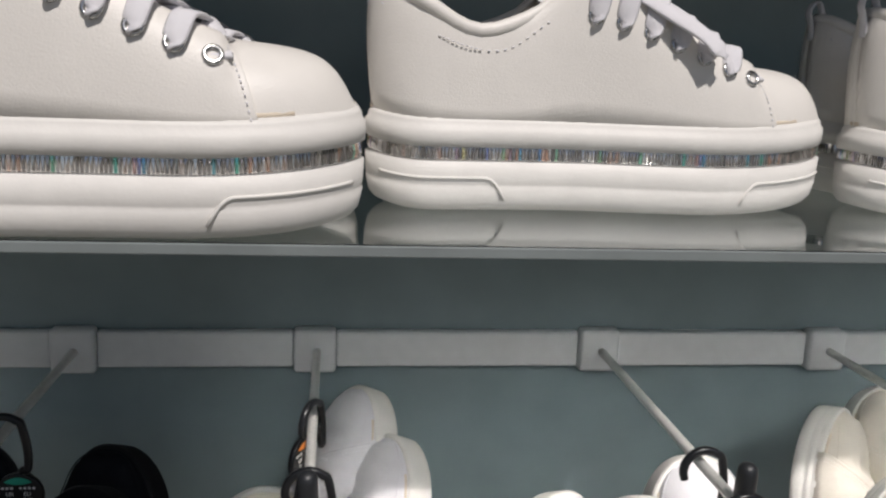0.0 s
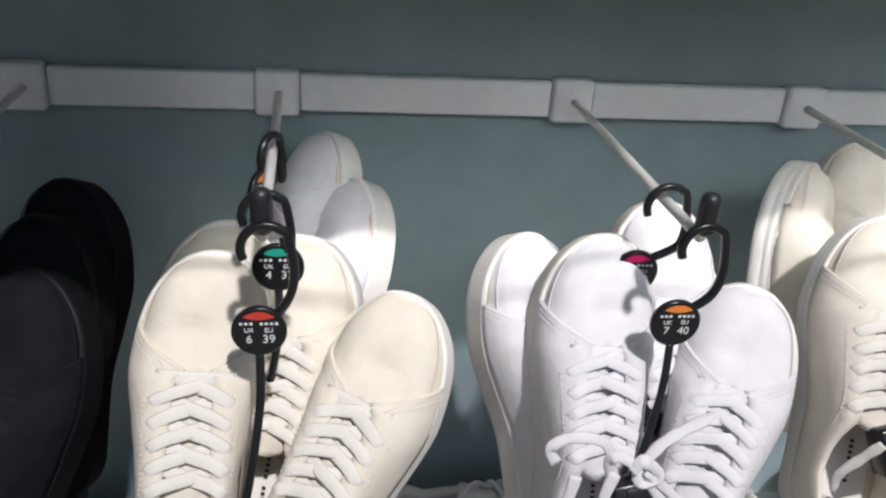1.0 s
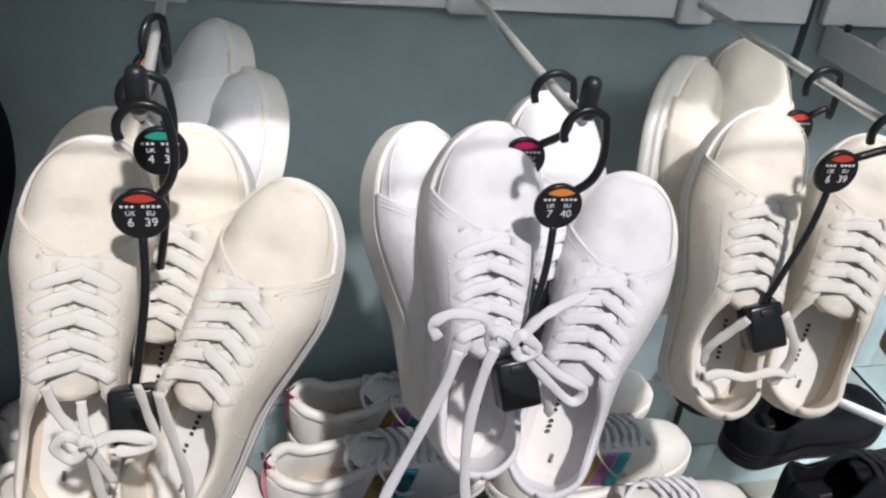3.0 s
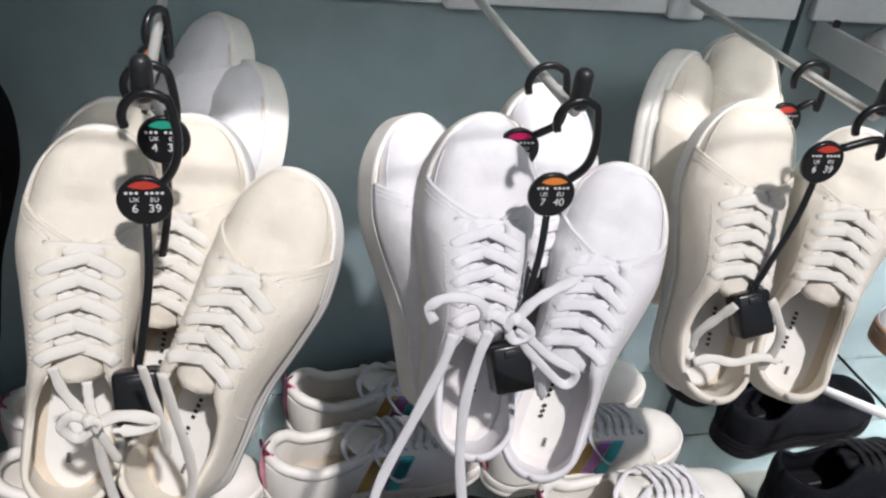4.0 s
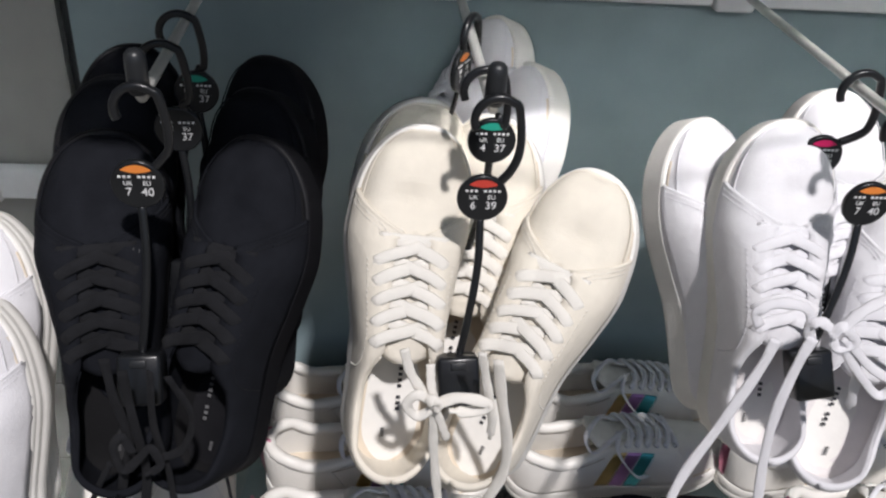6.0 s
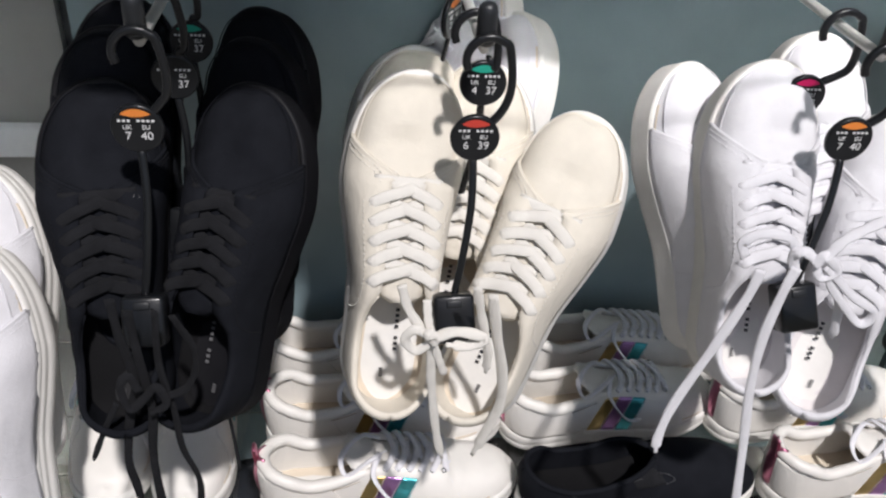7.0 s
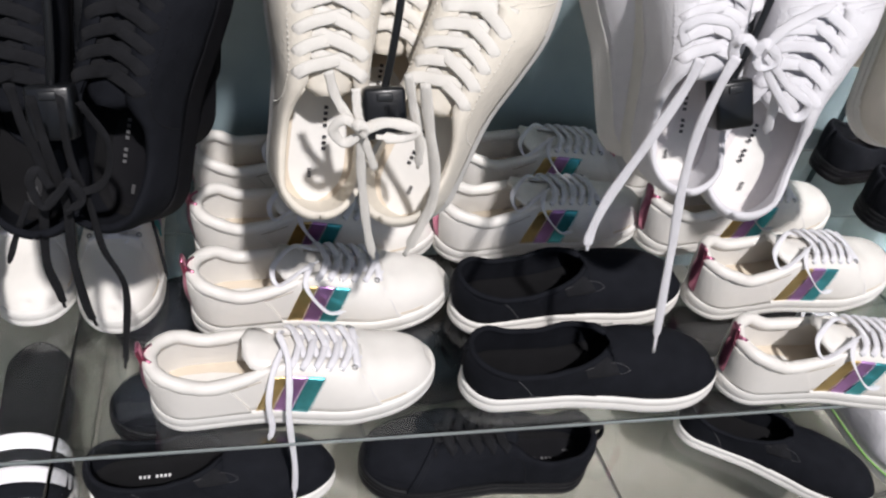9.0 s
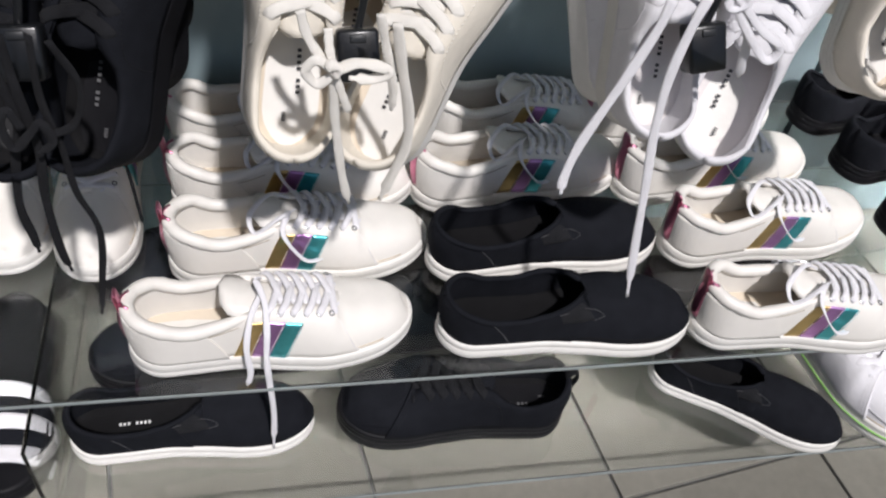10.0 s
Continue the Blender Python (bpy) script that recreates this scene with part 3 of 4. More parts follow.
def slip_on(name, label, m, inner, group="", printed=False):
    last = Last(0.280, 1.0, 0.021, inner, opening=0.34, throat=0.545, collar=(0.046, 0.040, 0.034, 0.034, 0.038), vamp=(0.049, 0.042, 0.030), slip=True)
    root = thing(name, label, "shoe", group, m)
    sole(last, "rubber", root)
    upper(last, "black", root)
    for side in (1, -1):
        panel(last, "black", root, "side_panel", side, lambda f: 0.0, lambda f: 0.42 + 0.20 * (1 - f) ** 2 * 0.4, off=0.0012, f1=0.98)
        panel(last, "black_lace", root, "elastic_gore", side, lambda f: 0.45 - 0.03 * f, lambda f: 0.62 - 0.12 * f, off=0.0008, f0=0.42, f1=0.97, ns=8, label="dark elastic side gore")
        stitches(last, "thread", root, [(0.26 - 0.12 * f, f, side) for f in (0.05, 0.3, 0.6, 0.9)])
        stitches(last, "thread", root, [(0.30, 0.8, side), (0.42, 0.74, side), (0.54, 0.66, side), (0.60, 0.52, side), (0.56, 0.42, side)])
    insole(last, "black_insole", root)
    collar(last, "black", root, 0.0034)
    if printed:
        bars(last, "print", root, [(0.20, 0.002, 8, 0.0046, 0.0036)])
    return root


def platform_shoe(name, label, m, inner, group="", extra=(), seed=3):
    last = Last(0.300, 1.06, 0.050, inner, opening=0.40, throat=0.765, collar=(0.080, 0.066, 0.055, 0.066, 0.088), vamp=(0.0440, 0.0415, 0.0375), spring=0.006, gap=0.022)
    root = thing(name, label, "shoe", group, m)
    rings = ((0.0, -0.009), (0.03, -0.005), (0.10, -0.002), (0.28, 0.0), (0.30, -0.0008), (0.33, -0.0002), (0.57, 0.0005), (0.59, -0.0022), (0.75, -0.0022), (0.77, 0.0006), (0.88, 0.0012), (0.96, 0.0008), (0.99, -0.0008), (1.04, -0.0012), (1.10, -0.003), (1.06, -0.008))
    sole(last, "rubber", root, rings)
    # two rows of cut stones set in the groove of the sole
    bm = bmesh.new()
    pts, sv = outline(last, 60)
    loop = pts + [pts[0]]
    rnd = random.Random(seed)
    cen = Vector((last.L * 0.5, 0, 0))
    step = 0.0020
    carry = 0.0
    for i, (a, b) in enumerate(zip(loop, loop[1:])):
        d = b - a
        length = d.length
        if length < 1e-6:
            continue
        t = step - carry
        nrm = Vector((d.y, -d.x, 0)).normalized()
        if nrm.dot(a - cen) < 0:
            nrm = -nrm
        while t <= length:
            p = a + d * (t / length)
            z = last.lift(sv[i % len(sv)])
            tan = d.normalized()
            for h in (0.68,):
                c = p - nrm * 0.0014 + Vector((0, 0, z + h * last.sole))
                tip = c + nrm * rnd.uniform(0.0006, 0.0012) + tan * rnd.uniform(-0.0006, 0.0006) + Vector((0, 0, rnd.uniform(-0.003, 0.003)))
                q = [bm.verts.new(c + tan * x * 0.00085 + Vector((0, 0, y * 0.0036))) for x, y in ((-1, -1), (1, -1), (1, 1), (-1, 1))]
                v = bm.verts.new(tip)
                for k in range(4):
                    bm.faces.new((q[k], q[(k + 1) % 4], v))
            t += step
        carry = (length - (t - step)) % step
    bmesh.ops.recalc_face_normals(bm, faces=bm.faces)
    tagged(part("crystal_band", bm, "gems", root, "band of small sparkling cut crystals", smooth=False), kind="stuff")
    # raised bars moulded on the side of the sole
    for side in (1, -1):
        for s0, s1 in ((0.02, 0.26), (0.74, 0.97)):
            bm = bmesh.new()
            path = []
            for k in range(25):
                s = s0 + (s1 - s0) * k / 24
                edge = (s1 - s if s0 < 0.5 else s - s0) * last.L
                drop = 0.013 * max(0.0, 1 - edge / 0.012) ** 2
                path.append(Vector((s * last.L, last.centre(s) + side * (last.half(s) + 0.0003), last.lift(s) + 0.40 * last.sole - drop)))
            tube(bm, path, 0.0009, 8)
            part("sole_ridge", bm, "rubber", root)
    upper(last, "leather", root)
    for side in (1, -1):
        panel(last, "leather", root, "quarter_panel", side, lambda f: 0.0, lambda f: 0.77 + 0.05 * (1 - f) ** 0.6 - 0.02 * f)
        stitches(last, "white_lace", root, [(0.76 + 0.05 * (1 - f) ** 0.6 - 0.02 * f, f, side) for f in (0.05, 0.3, 0.6, 0.85)])
        stitches(last, "white_lace", root, [(0.02, 0.62, side), (0.12, 0.56, side), (0.24, 0.54, side), (0.34, 0.62, side)])
    insole(last, "insole", root)
    tongue(last, "leather", root, 1.55)
    collar(last, "leather", root, 0.0045)
    eyelets(last, "metal", root, 7, 0.52, 1.6)
    lacing(last, "white_lace", root, 7, 0.0120, 0.0030, 0.54, extra, seed)
    bm = bmesh.new()
    b = last.surf(0.0, 0.95, 1)
    sweep(bm, smooth_path([b + Vector((-0.003, 0, -0.05)), b + Vector((-0.005, 0, -0.01)), b + Vector((-0.009, 0, 0.006)), b + Vector((-0.002, 0, 0.013)), b + Vector((0.004, 0, 0.002))], 6), 0.008, 0.0018, Vector((1, 0, 0.2)))
    part("pull_loop", bm, "white_lace", root)
    return root


def slide_sandal(name, label, m, inner, group=""):
    last = Last(0.265, 1.05, 0.026, inner)
    root = thing(name, label, "sandal", group, m)
    sole(last, "black_rubber", root)
    insole(last, "black_insole", root)
    for k, c in enumerate(("white", "black", "white", "black", "white")):
        bm = bmesh.new()
        rows = []
        for i in range(5):
            s = 0.56 + 0.066 * (k + i / 4 * 0.98)
            w = last.half(s) - 0.001
            rows.append([Vector((s * last.L, last.centre(s) + w * math.cos(u), last.sole * 0.7 + 0.046 * math.sin(u) ** 0.8 - 0.05 * (s - 0.5))) for u in [math.pi * j / 16 for j in range(17)]])
        grid(bm, rows)
        bmesh.ops.recalc_face_normals(bm, faces=bm.faces)
        o = part("strap_stripe", bm, c, root, c + " stripe of the strap")
        so = o.modifiers.new("thickness", "SOLIDIFY")
        so.thickness, so.offset = 0.004, 0
    return root


# ---- the setting ----
def setting(name, bm, mat, label, category, smooth=False):
    return tagged(part(name, bm, mat, None, "", smooth), label, category, "", "structure")


WALL = 0.455
bm = box(bmesh.new(), (-3.0, -4.2, -0.06), (3.6, 0.7, -0.006))
floor = setting("floor", bm, "grout", "grey grout bed under square floor tiles", "floor")
bm = box(bmesh.new(), (-0.209, WALL, -0.01), (0.892, WALL + 0.08, 2.9))
setting("wall_north", bm, "wall", "pale blue grey painted display back panel", "wall")
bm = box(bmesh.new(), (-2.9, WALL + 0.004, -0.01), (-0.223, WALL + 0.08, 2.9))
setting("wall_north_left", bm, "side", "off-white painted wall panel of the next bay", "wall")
bm = box(bmesh.new(), (0.905, WALL + 0.002, -0.01), (3.5, WALL + 0.08, 2.9))
setting("wall_north_right", bm, "wall", "pale blue grey painted panel of the next bay", "wall")
for x0, x1 in ((-0.223, -0.209), (0.892, 0.905)):
    bm = box(bmesh.new(), (x0, WALL + 0.02, -0.01), (x1, WALL + 0.08, 2.9))
    setting("wall_slot", bm, "dark", "dark upright slot between wall panels", "wall slot")
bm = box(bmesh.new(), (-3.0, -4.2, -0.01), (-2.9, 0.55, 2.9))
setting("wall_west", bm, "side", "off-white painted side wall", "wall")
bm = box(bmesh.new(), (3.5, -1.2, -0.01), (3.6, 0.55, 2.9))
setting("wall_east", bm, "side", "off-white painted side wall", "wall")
bm = box(bmesh.new(), (-3.0, -0.9, 2.9), (3.6, 0.6, 3.0))
setting("ceiling", bm, "ceiling", "plain white ceiling", "ceiling")


def rail(name, x0, x1, z, y):
    bm = bmesh.new()
    box(bm, (x0, y, z - 0.019), (x1, WALL, z + 0.019), 0.003)
    return tagged(part(name, bm, "rail", None), "white lacquered steel mounting rail on the wall", "rail", "", "structure")


ARMS = (-0.054, 0.184, 0.485, 0.745)
edges = [-0.205] + [v for x in ARMS for v in (x - 0.024, x + 0.020)] + [0.888]
for i in range(0, len(edges), 2):
    rail("trim", edges[i], edges[i + 1], 0.804, 0.441)
rail("trim", -2.2, -0.225, 0.553, 0.438)
rail("trim", 0.91, 2.2, 0.804, 0.441)


def display_arm(x, z=0.804, tip=0.106, turn=0.0):
    root = thing("display_arm", "white steel display arm with a black cap on its upturned tip", "display arm", "arms on the rail", pose(x, 0, z))
    bm = bmesh.new()
    box(bm, (-0.0235, 0.434, -0.023), (0.0195, WALL - 0.001, 0.023), 0.004)
    part("bracket", bm, "rail", root, "white mounting plate")
    bm = bmesh.new()
    tube(bm, smooth_path([(0, 0.44, 0), (0, 0.3, 0.0), (0, tip + 0.02, 0), (0, tip + 0.006, 0.002), (0, tip, 0.010), (0, tip - 0.001, 0.022)], 6), 0.0042, 12)
    part("rod", bm, "steel", root)
    bm = bmesh.new()
    tube(bm, [(0, tip, 0.006), (0, tip - 0.0005, 0.008), (0, tip - 0.001, 0.028), (0, tip - 0.001, 0.032), (0, tip - 0.001, 0.0345), (0, tip - 0.001, 0.0355)], lambda t: (0.0066, 0.0076, 0.0072, 0.0066, 0.0045, 0.001)[round(t * 5)], 14)
    part("end_cap", bm, "cap", root, "black soft end cap")
    return root


for x in ARMS:
    display_arm(x)
display_arm(-0.33, 0.553, 0.13)


bracket = thing("shelf_bracket", "white steel bracket plate fixed to the wall slot", "bracket", "", pose(0.928, 0.0, 0.765))
bm = bmesh.new()
box(bm, (-0.003, 0.18, -0.018), (0.003, 0.4545, 0.020), 0.0015)
part("plate", bm, "rail", bracket)
bm = bmesh.new()
tube(bm, [(0.0, 0.42, 0.02), (0.0, 0.42, 0.026), (0.0, 0.42, 0.028)], 0.004, 8)
part("screw", bm, "dark", bracket)


def text_mesh(body, size, mat, parent, x, z, y, name="print"):
    cu = bpy.data.curves.new("print", "FONT")
    cu.body, cu.size, cu.align_x, cu.align_y, cu.extrude = body, size, "CENTER", "CENTER", 0.00015
    o = bpy.data.objects.new("print", cu)
    scene.collection.objects.link(o)
    me = bpy.data.meshes.new_from_object(o.evaluated_get(bpy.context.evaluated_depsgraph_get()))
    bpy.data.objects.remove(o)
    me.materials.clear()
    me.materials.append(M[mat])
    t = new(name, me)
    t.parent = parent
    t.matrix_basis = pose(x, y, z, 90, 0, 0)
    return t


def shoe_hanger(m, tint, uk, eu, stem, hook=(0.008, 0.068), label=""):
    """Hook over the rod, round size disc, stem and clip; the origin is the middle of the disc. stem: where the clip sits; hook: x and z of the rod."""
    root = thing("shoe_hanger", label or f"black plastic shoe hanger with a {tint} size disc", "shoe hanger", "shoe hangers", m)
    hx, hz = hook
    bm = bmesh.new()
    r = 0.0165
    pts = [(hx + r * math.cos(a), 0.0, hz + r * math.sin(a)) for a in [radians(d) for d in range(205, 15, -19)]]
    pts += [(hx + r * 1.05, 0.0, hz - 0.012), (hx + r * 1.0, 0.0, hz - 0.028), (hx + r * 0.7, 0.001, 0.020), (0.010, 0.002, 0.010)]
    sweep(bm, smooth_path(pts, 4), 0.0062, 0.0062, Vector((0, -1, 0)), 10)
    part("hook", bm, "plastic", root)
    bm = bmesh.new()
    n = 40
    rows = [[Vector((rr * math.cos(2 * math.pi * k / n), y, rr * math.sin(2 * math.pi * k / n))) for k in range(n)] for rr, y in ((0.0005, 0.003), (0.0172, 0.003), (0.0185, 0.0022), (0.0185, -0.0012), (0.0178, -0.002), (0.0168, -0.002), (0.0005, -0.0018))]
    grid(bm, rows, True)
    bmesh.ops.recalc_face_normals(bm, faces=bm.faces)
    disc = part("size_disc", bm, "plastic", root, "round black size disc with white print")
    bm = bmesh.new()
    arc = [(0.0158 * math.cos(radians(a)), 0.0158 * math.sin(radians(a))) for a in range(48, 133, 6)]
    low = [(x, 0.0158 * math.sin(radians(48)) - 0.0022 * (1 - (x / 0.0106) ** 2)) for x, _ in arc]
    vs = grid(bm, [[(x, -0.0024, z) for x, z in arc], [(x, -0.0024, z) for x, z in low]])
    bmesh.ops.recalc_face_normals(bm, faces=bm.faces)
    part("colour_mark", bm, tint_mat(tint), disc, tint + " printed segment")
    bm = bmesh.new()
    for k in range(8):
        if k != 3:
            x = -0.0128 + k * 0.00335
            box(bm, (x, -0.0025, 0.0058), (x + 0.0020, -0.0019, 0.0074))
    tagged(part("brand_bar", bm, "print", disc, smooth=False), kind="stuff")
    text_mesh("UK", 0.0048, "print", disc, -0.0066, 0.0014, -0.0022)
    text_mesh("EU", 0.0048, "print", disc, 0.0064, 0.0014, -0.0022)
    text_mesh(uk, 0.0088, "print", disc, -0.0066, -0.0055, -0.0022)
    text_mesh(eu, 0.0088, "print", disc, 0.0064, -0.0055, -0.0022)
    e = Vector(stem)
    bm = bmesh.new()
    sweep(bm, smooth_path([(0, 0.001, -0.015), tuple(e * 0.35 + Vector((0.004, 0.0, -0.008))), tuple(e * 0.75 + Vector((0.003, 0, 0))), tuple(e)], 6), 0.0062, 0.004, Vector((0, -1, 0)))
    part("stem", bm, "plastic", root)
    bm = bmesh.new()
    d = (e - Vector((0, 0, 0))).normalized()
    mm = Matrix.Translation(e) @ pose(0, 0, 0, -28, 0, 0) @ pose(0, 0, 0, 0, math.degrees(math.atan2(-d.x, -d.z)) * -0.6, 0)
    box(bm, (-0.016, -0.011, -0.033), (0.016, 0.011, 0.006), 0.003, mm)
    clip = part("clip", bm, "plastic", root, "glossy black clip")
    bm = bmesh.new()
    box(bm, (-0.006, -0.0125, -0.004), (0.006, -0.010, 0.002), 0.0008, mm)
    part("clip_slot", bm, "cap", clip)
    return root


def tint_mat(t):
    return {"green": "mint", "crimson": "berry", "black": "plastic"}.get(t, t)


# ---- acrylic shelves ----
def shelf(name, lo, hi, mat, label, lip=True):
    bm = bmesh.new()
    box(bm, lo, hi, 0.0008)
    ob = part(name, bm, mat, None, smooth=False)
    ob.visible_shadow = False
    if lip:
        bm = bmesh.new()
        box(bm, (lo[0], lo[1] - 0.0022, lo[2] + 0.0002), (hi[0], lo[1] - 0.0002, hi[2] - 0.0002), 0.0006)
        part("polished_edge", bm, "edge", ob, "pale polished front edge", smooth=False)
    return tagged(ob, label, "shelf")


shelf("glass_shelf", (-2.0, 0.003, 1.006), (2.4, 0.45, 1.012), "glass", "clear glass shelf carrying platform shoes")
shelf("acrylic_shelf", (-1.2, 0.0, 0.246), (1.6, 0.45, 0.250), "acrylic", "clear acrylic shelf carrying sneakers and slip-ons")
shelf("acrylic_shelf", (-0.125, -0.052, 0.106), (1.6, 0.45, 0.110), "acrylic", "low clear acrylic shelf carrying black shoes")
shelf("acrylic_shelf", (-1.2, -0.052, 0.106), (-0.1345, 0.45, 0.110), "acrylic", "low clear acrylic shelf of the next bay")
divider = shelf("acrylic_divider", (-0.1315, -0.05, 0.0), (-0.1275, 0.45, 0.2452), "acrylic", "upright clear acrylic divider between the shelf bays", False)
# unseen board, added to keep the sun off the upper wall and rear shoes
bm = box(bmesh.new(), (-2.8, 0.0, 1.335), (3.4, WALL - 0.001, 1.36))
setting("shade_board", bm, "side", "plain unseen board added above the display to shade the upper wall and rear shoes", "board")


# ---- hanging shoes ----
TILT_BACK = 28.0


def hang(heel, lean, twist, off=0.0, tilt=TILT_BACK):
    """The pose of a shoe that hangs toe up: heel (x, y, z), sideways lean and twist in degrees."""
    m = pose(*heel) @ pose(0, 0, 0, -tilt, 0, 0) @ pose(0, 0, 0, 0, lean, 0) @ pose(0, 0, 0, 0, 0, twist)
    # shoe axes: x (toe) up, z (instep) to the front, y to the left
    base = Matrix(((0, -1, 0, 0), (0, 0, -1, 0), (1, 0, 0, 0), (0, 0, 0, 1)))
    return m @ base @ pose(0, 0, -0.034)


# free ends of the laces, in metres
IVORY_LEFT = (
    ([(0.125, 0.018, 0.663), (0.13, 0.016, 0.644), (0.14, 0.014, 0.627), (0.15, 0.012, 0.617)], 0.0075),
    ([(0.144, 0.02, 0.648), (0.145, 0.015, 0.634), (0.148, 0.01, 0.62)], 0.0070),
    ([(0.148, 0.006, 0.622), (0.136, 0.006, 0.632), (0.128, 0.006, 0.623), (0.136, 0.006, 0.612), (0.148, 0.006, 0.62)], 0.0075),
    ([(0.147, 0.008, 0.618), (0.15, 0.012, 0.573), (0.157, 0.016, 0.516), (0.164, 0.02, 0.481)], 0.0075),
    ([(0.149, 0.008, 0.617), (0.155, 0.01, 0.597), (0.16, 0.012, 0.582)], 0.0066),
)
IVORY_RIGHT = (
    ([(0.147, 0.006, 0.622), (0.162, 0.006, 0.629), (0.177, 0.006, 0.627), (0.186, 0.006, 0.622), (0.175, 0.006, 0.616), (0.158, 0.006, 0.617)], 0.0088),
    ([(0.179, 0.016, 0.662), (0.184, 0.015, 0.637), (0.191, 0.013, 0.605), (0.191, 0.012, 0.583)], 0.0075),
    ([(0.191, 0.016, 0.655), (0.197, 0.016, 0.619), (0.205, 0.016, 0.579), (0.206, 0.016, 0.546), (0.198, 0.016, 0.518), (0.188, 0.016, 0.488)], 0.0092),
    ([(0.142, 0.003, 0.627), (0.145, 0.003, 0.63), (0.15, 0.003, 0.626), (0.147, 0.003, 0.619)], 0.0084),
)
WHITE_LEFT = (
    ([(0.385, 0.012, 0.679), (0.379, 0.009, 0.655), (0.362, 0.005, 0.609), (0.343, 0.002, 0.558), (0.335, -0.002, 0.525), (0.335, -0.005, 0.508)], 0.0084),
    ([(0.409, 0.008, 0.683), (0.403, 0.005, 0.663), (0.397, 0.001, 0.622), (0.399, -0.002, 0.573), (0.408, -0.005, 0.513), (0.417, -0.009, 0.447), (0.428, -0.012, 0.377)], 0.0084),
    ([(0.37, 0.012, 0.69), (0.365, 0.012, 0.702), (0.378, 0.012, 0.71), (0.4, 0.012, 0.705), (0.411, 0.012, 0.683)], 0.0079),
)
WHITE_RIGHT = (
    ([(0.418, 0.004, 0.688), (0.425, 0.004, 0.696), (0.437, 0.004, 0.684), (0.428, 0.004, 0.678), (0.419, 0.004, 0.687)], 0.0088),
    ([(0.428, 0.004, 0.688), (0.455, 0.004, 0.662), (0.479, 0.004, 0.645), (0.471, 0.004, 0.634), (0.443, 0.004, 0.663), (0.428, 0.004, 0.683)], 0.0075),
    ([(0.433, 0.006, 0.682), (0.451, 0.009, 0.654), (0.458, 0.011, 0.627), (0.462, 0.014, 0.611)], 0.0075),
    ([(0.424, 0.004, 0.692), (0.436, 0.008, 0.705), (0.452, 0.012, 0.713), (0.473, 0.016, 0.721)], 0.0084),
    ([(0.423, 0.006, 0.689), (0.41, 0.007, 0.698), (0.404, 0.009, 0.692), (0.412, 0.01, 0.674)], 0.0084),
)
BLACK_LEFT = (
    ([(-0.078, 0.02, 0.651), (-0.077, 0.022, 0.615), (-0.072, 0.023, 0.571), (-0.081, 0.025, 0.535), (-0.09, 0.027, 0.483), (-0.088, 0.028, 0.448), (-0.088, 0.03, 0.426)], 0.0075),
    ([(-0.066, 0.016, 0.644), (-0.065, 0.019, 0.591), (-0.063, 0.022, 0.543), (-0.069, 0.024, 0.492), (-0.07, 0.027, 0.431), (-0.067, 0.03, 0.401)], 0.0075),
    ([(-0.091, 0.03, 0.542), (-0.104, 0.03, 0.515), (-0.119, 0.03, 0.479)], 0.0053),
    ([(-0.067, 0.012, 0.57), (-0.073, 0.012, 0.586), (-0.08, 0.012, 0.575), (-0.076, 0.012, 0.553), (-0.064, 0.012, 0.564), (-0.054, 0.012, 0.575), (-0.049, 0.012, 0.558), (-0.062, 0.012, 0.547)], 0.0070),
)
BLACK_RIGHT = (
    ([(-0.047, 0.014, 0.645), (-0.051, 0.017, 0.593), (-0.046, 0.019, 0.545), (-0.045, 0.022, 0.5), (-0.036, 0.025, 0.452), (-0.046, 0.027, 0.382), (-0.053, 0.03, 0.342)], 0.0084),
    ([(-0.036, 0.014, 0.641), (-0.023, 0.014, 0.605), (-0.032, 0.014, 0.573), (-0.052, 0.014, 0.562)], 0.0070),
    ([(-0.015, 0.07, 0.485), (-0.013, 0.07, 0.457), (-0.011, 0.07, 0.417)], 0.0044),
)
CREAM_LEFT = (
    ([(0.614, 0.03, 0.68), (0.605, 0.035, 0.664), (0.596, 0.04, 0.646), (0.6, 0.045, 0.624)], 0.0079),
    ([(0.597, 0.035, 0.621), (0.612, 0.035, 0.624), (0.635, 0.035, 0.618), (0.657, 0.035, 0.622), (0.681, 0.035, 0.616)], 0.0079),
)
CREAM_RIGHT = (
    ([(0.644, 0.03, 0.684), (0.666, 0.033, 0.65), (0.669, 0.037, 0.621), (0.664, 0.04, 0.603)], 0.0079),
)

# ivory pair
canvas_sneaker("sneaker", "ivory canvas lace-up sneaker hanging toe up on a hanger", hang((0.115, 0.056, 0.506), 5, 6), "ivory", -1, seed=2, group="hanging shoes", free=IVORY_LEFT)
canvas_sneaker("sneaker", "ivory canvas lace-up sneaker hanging toe up, leaning sideways", hang((0.180, 0.054, 0.494), 25, -24), "ivory", 1, seed=5, group="hanging shoes", free=IVORY_RIGHT)
# white pair
canvas_sneaker("sneaker", "bright white canvas lace-up sneaker hanging toe up", hang((0.424, 0.060, 0.518), 4, -2), "white", -1, seed=7, group="hanging shoes", insole_mat="white_insole", ridges=True, free=WHITE_LEFT)
canvas_sneaker("sneaker", "bright white canvas lace-up sneaker hanging toe up with a tied bow", hang((0.484, 0.052, 0.492), 21, -24), "white", 1, seed=8, group="hanging shoes", insole_mat="white_insole", ridges=True, free=WHITE_RIGHT)
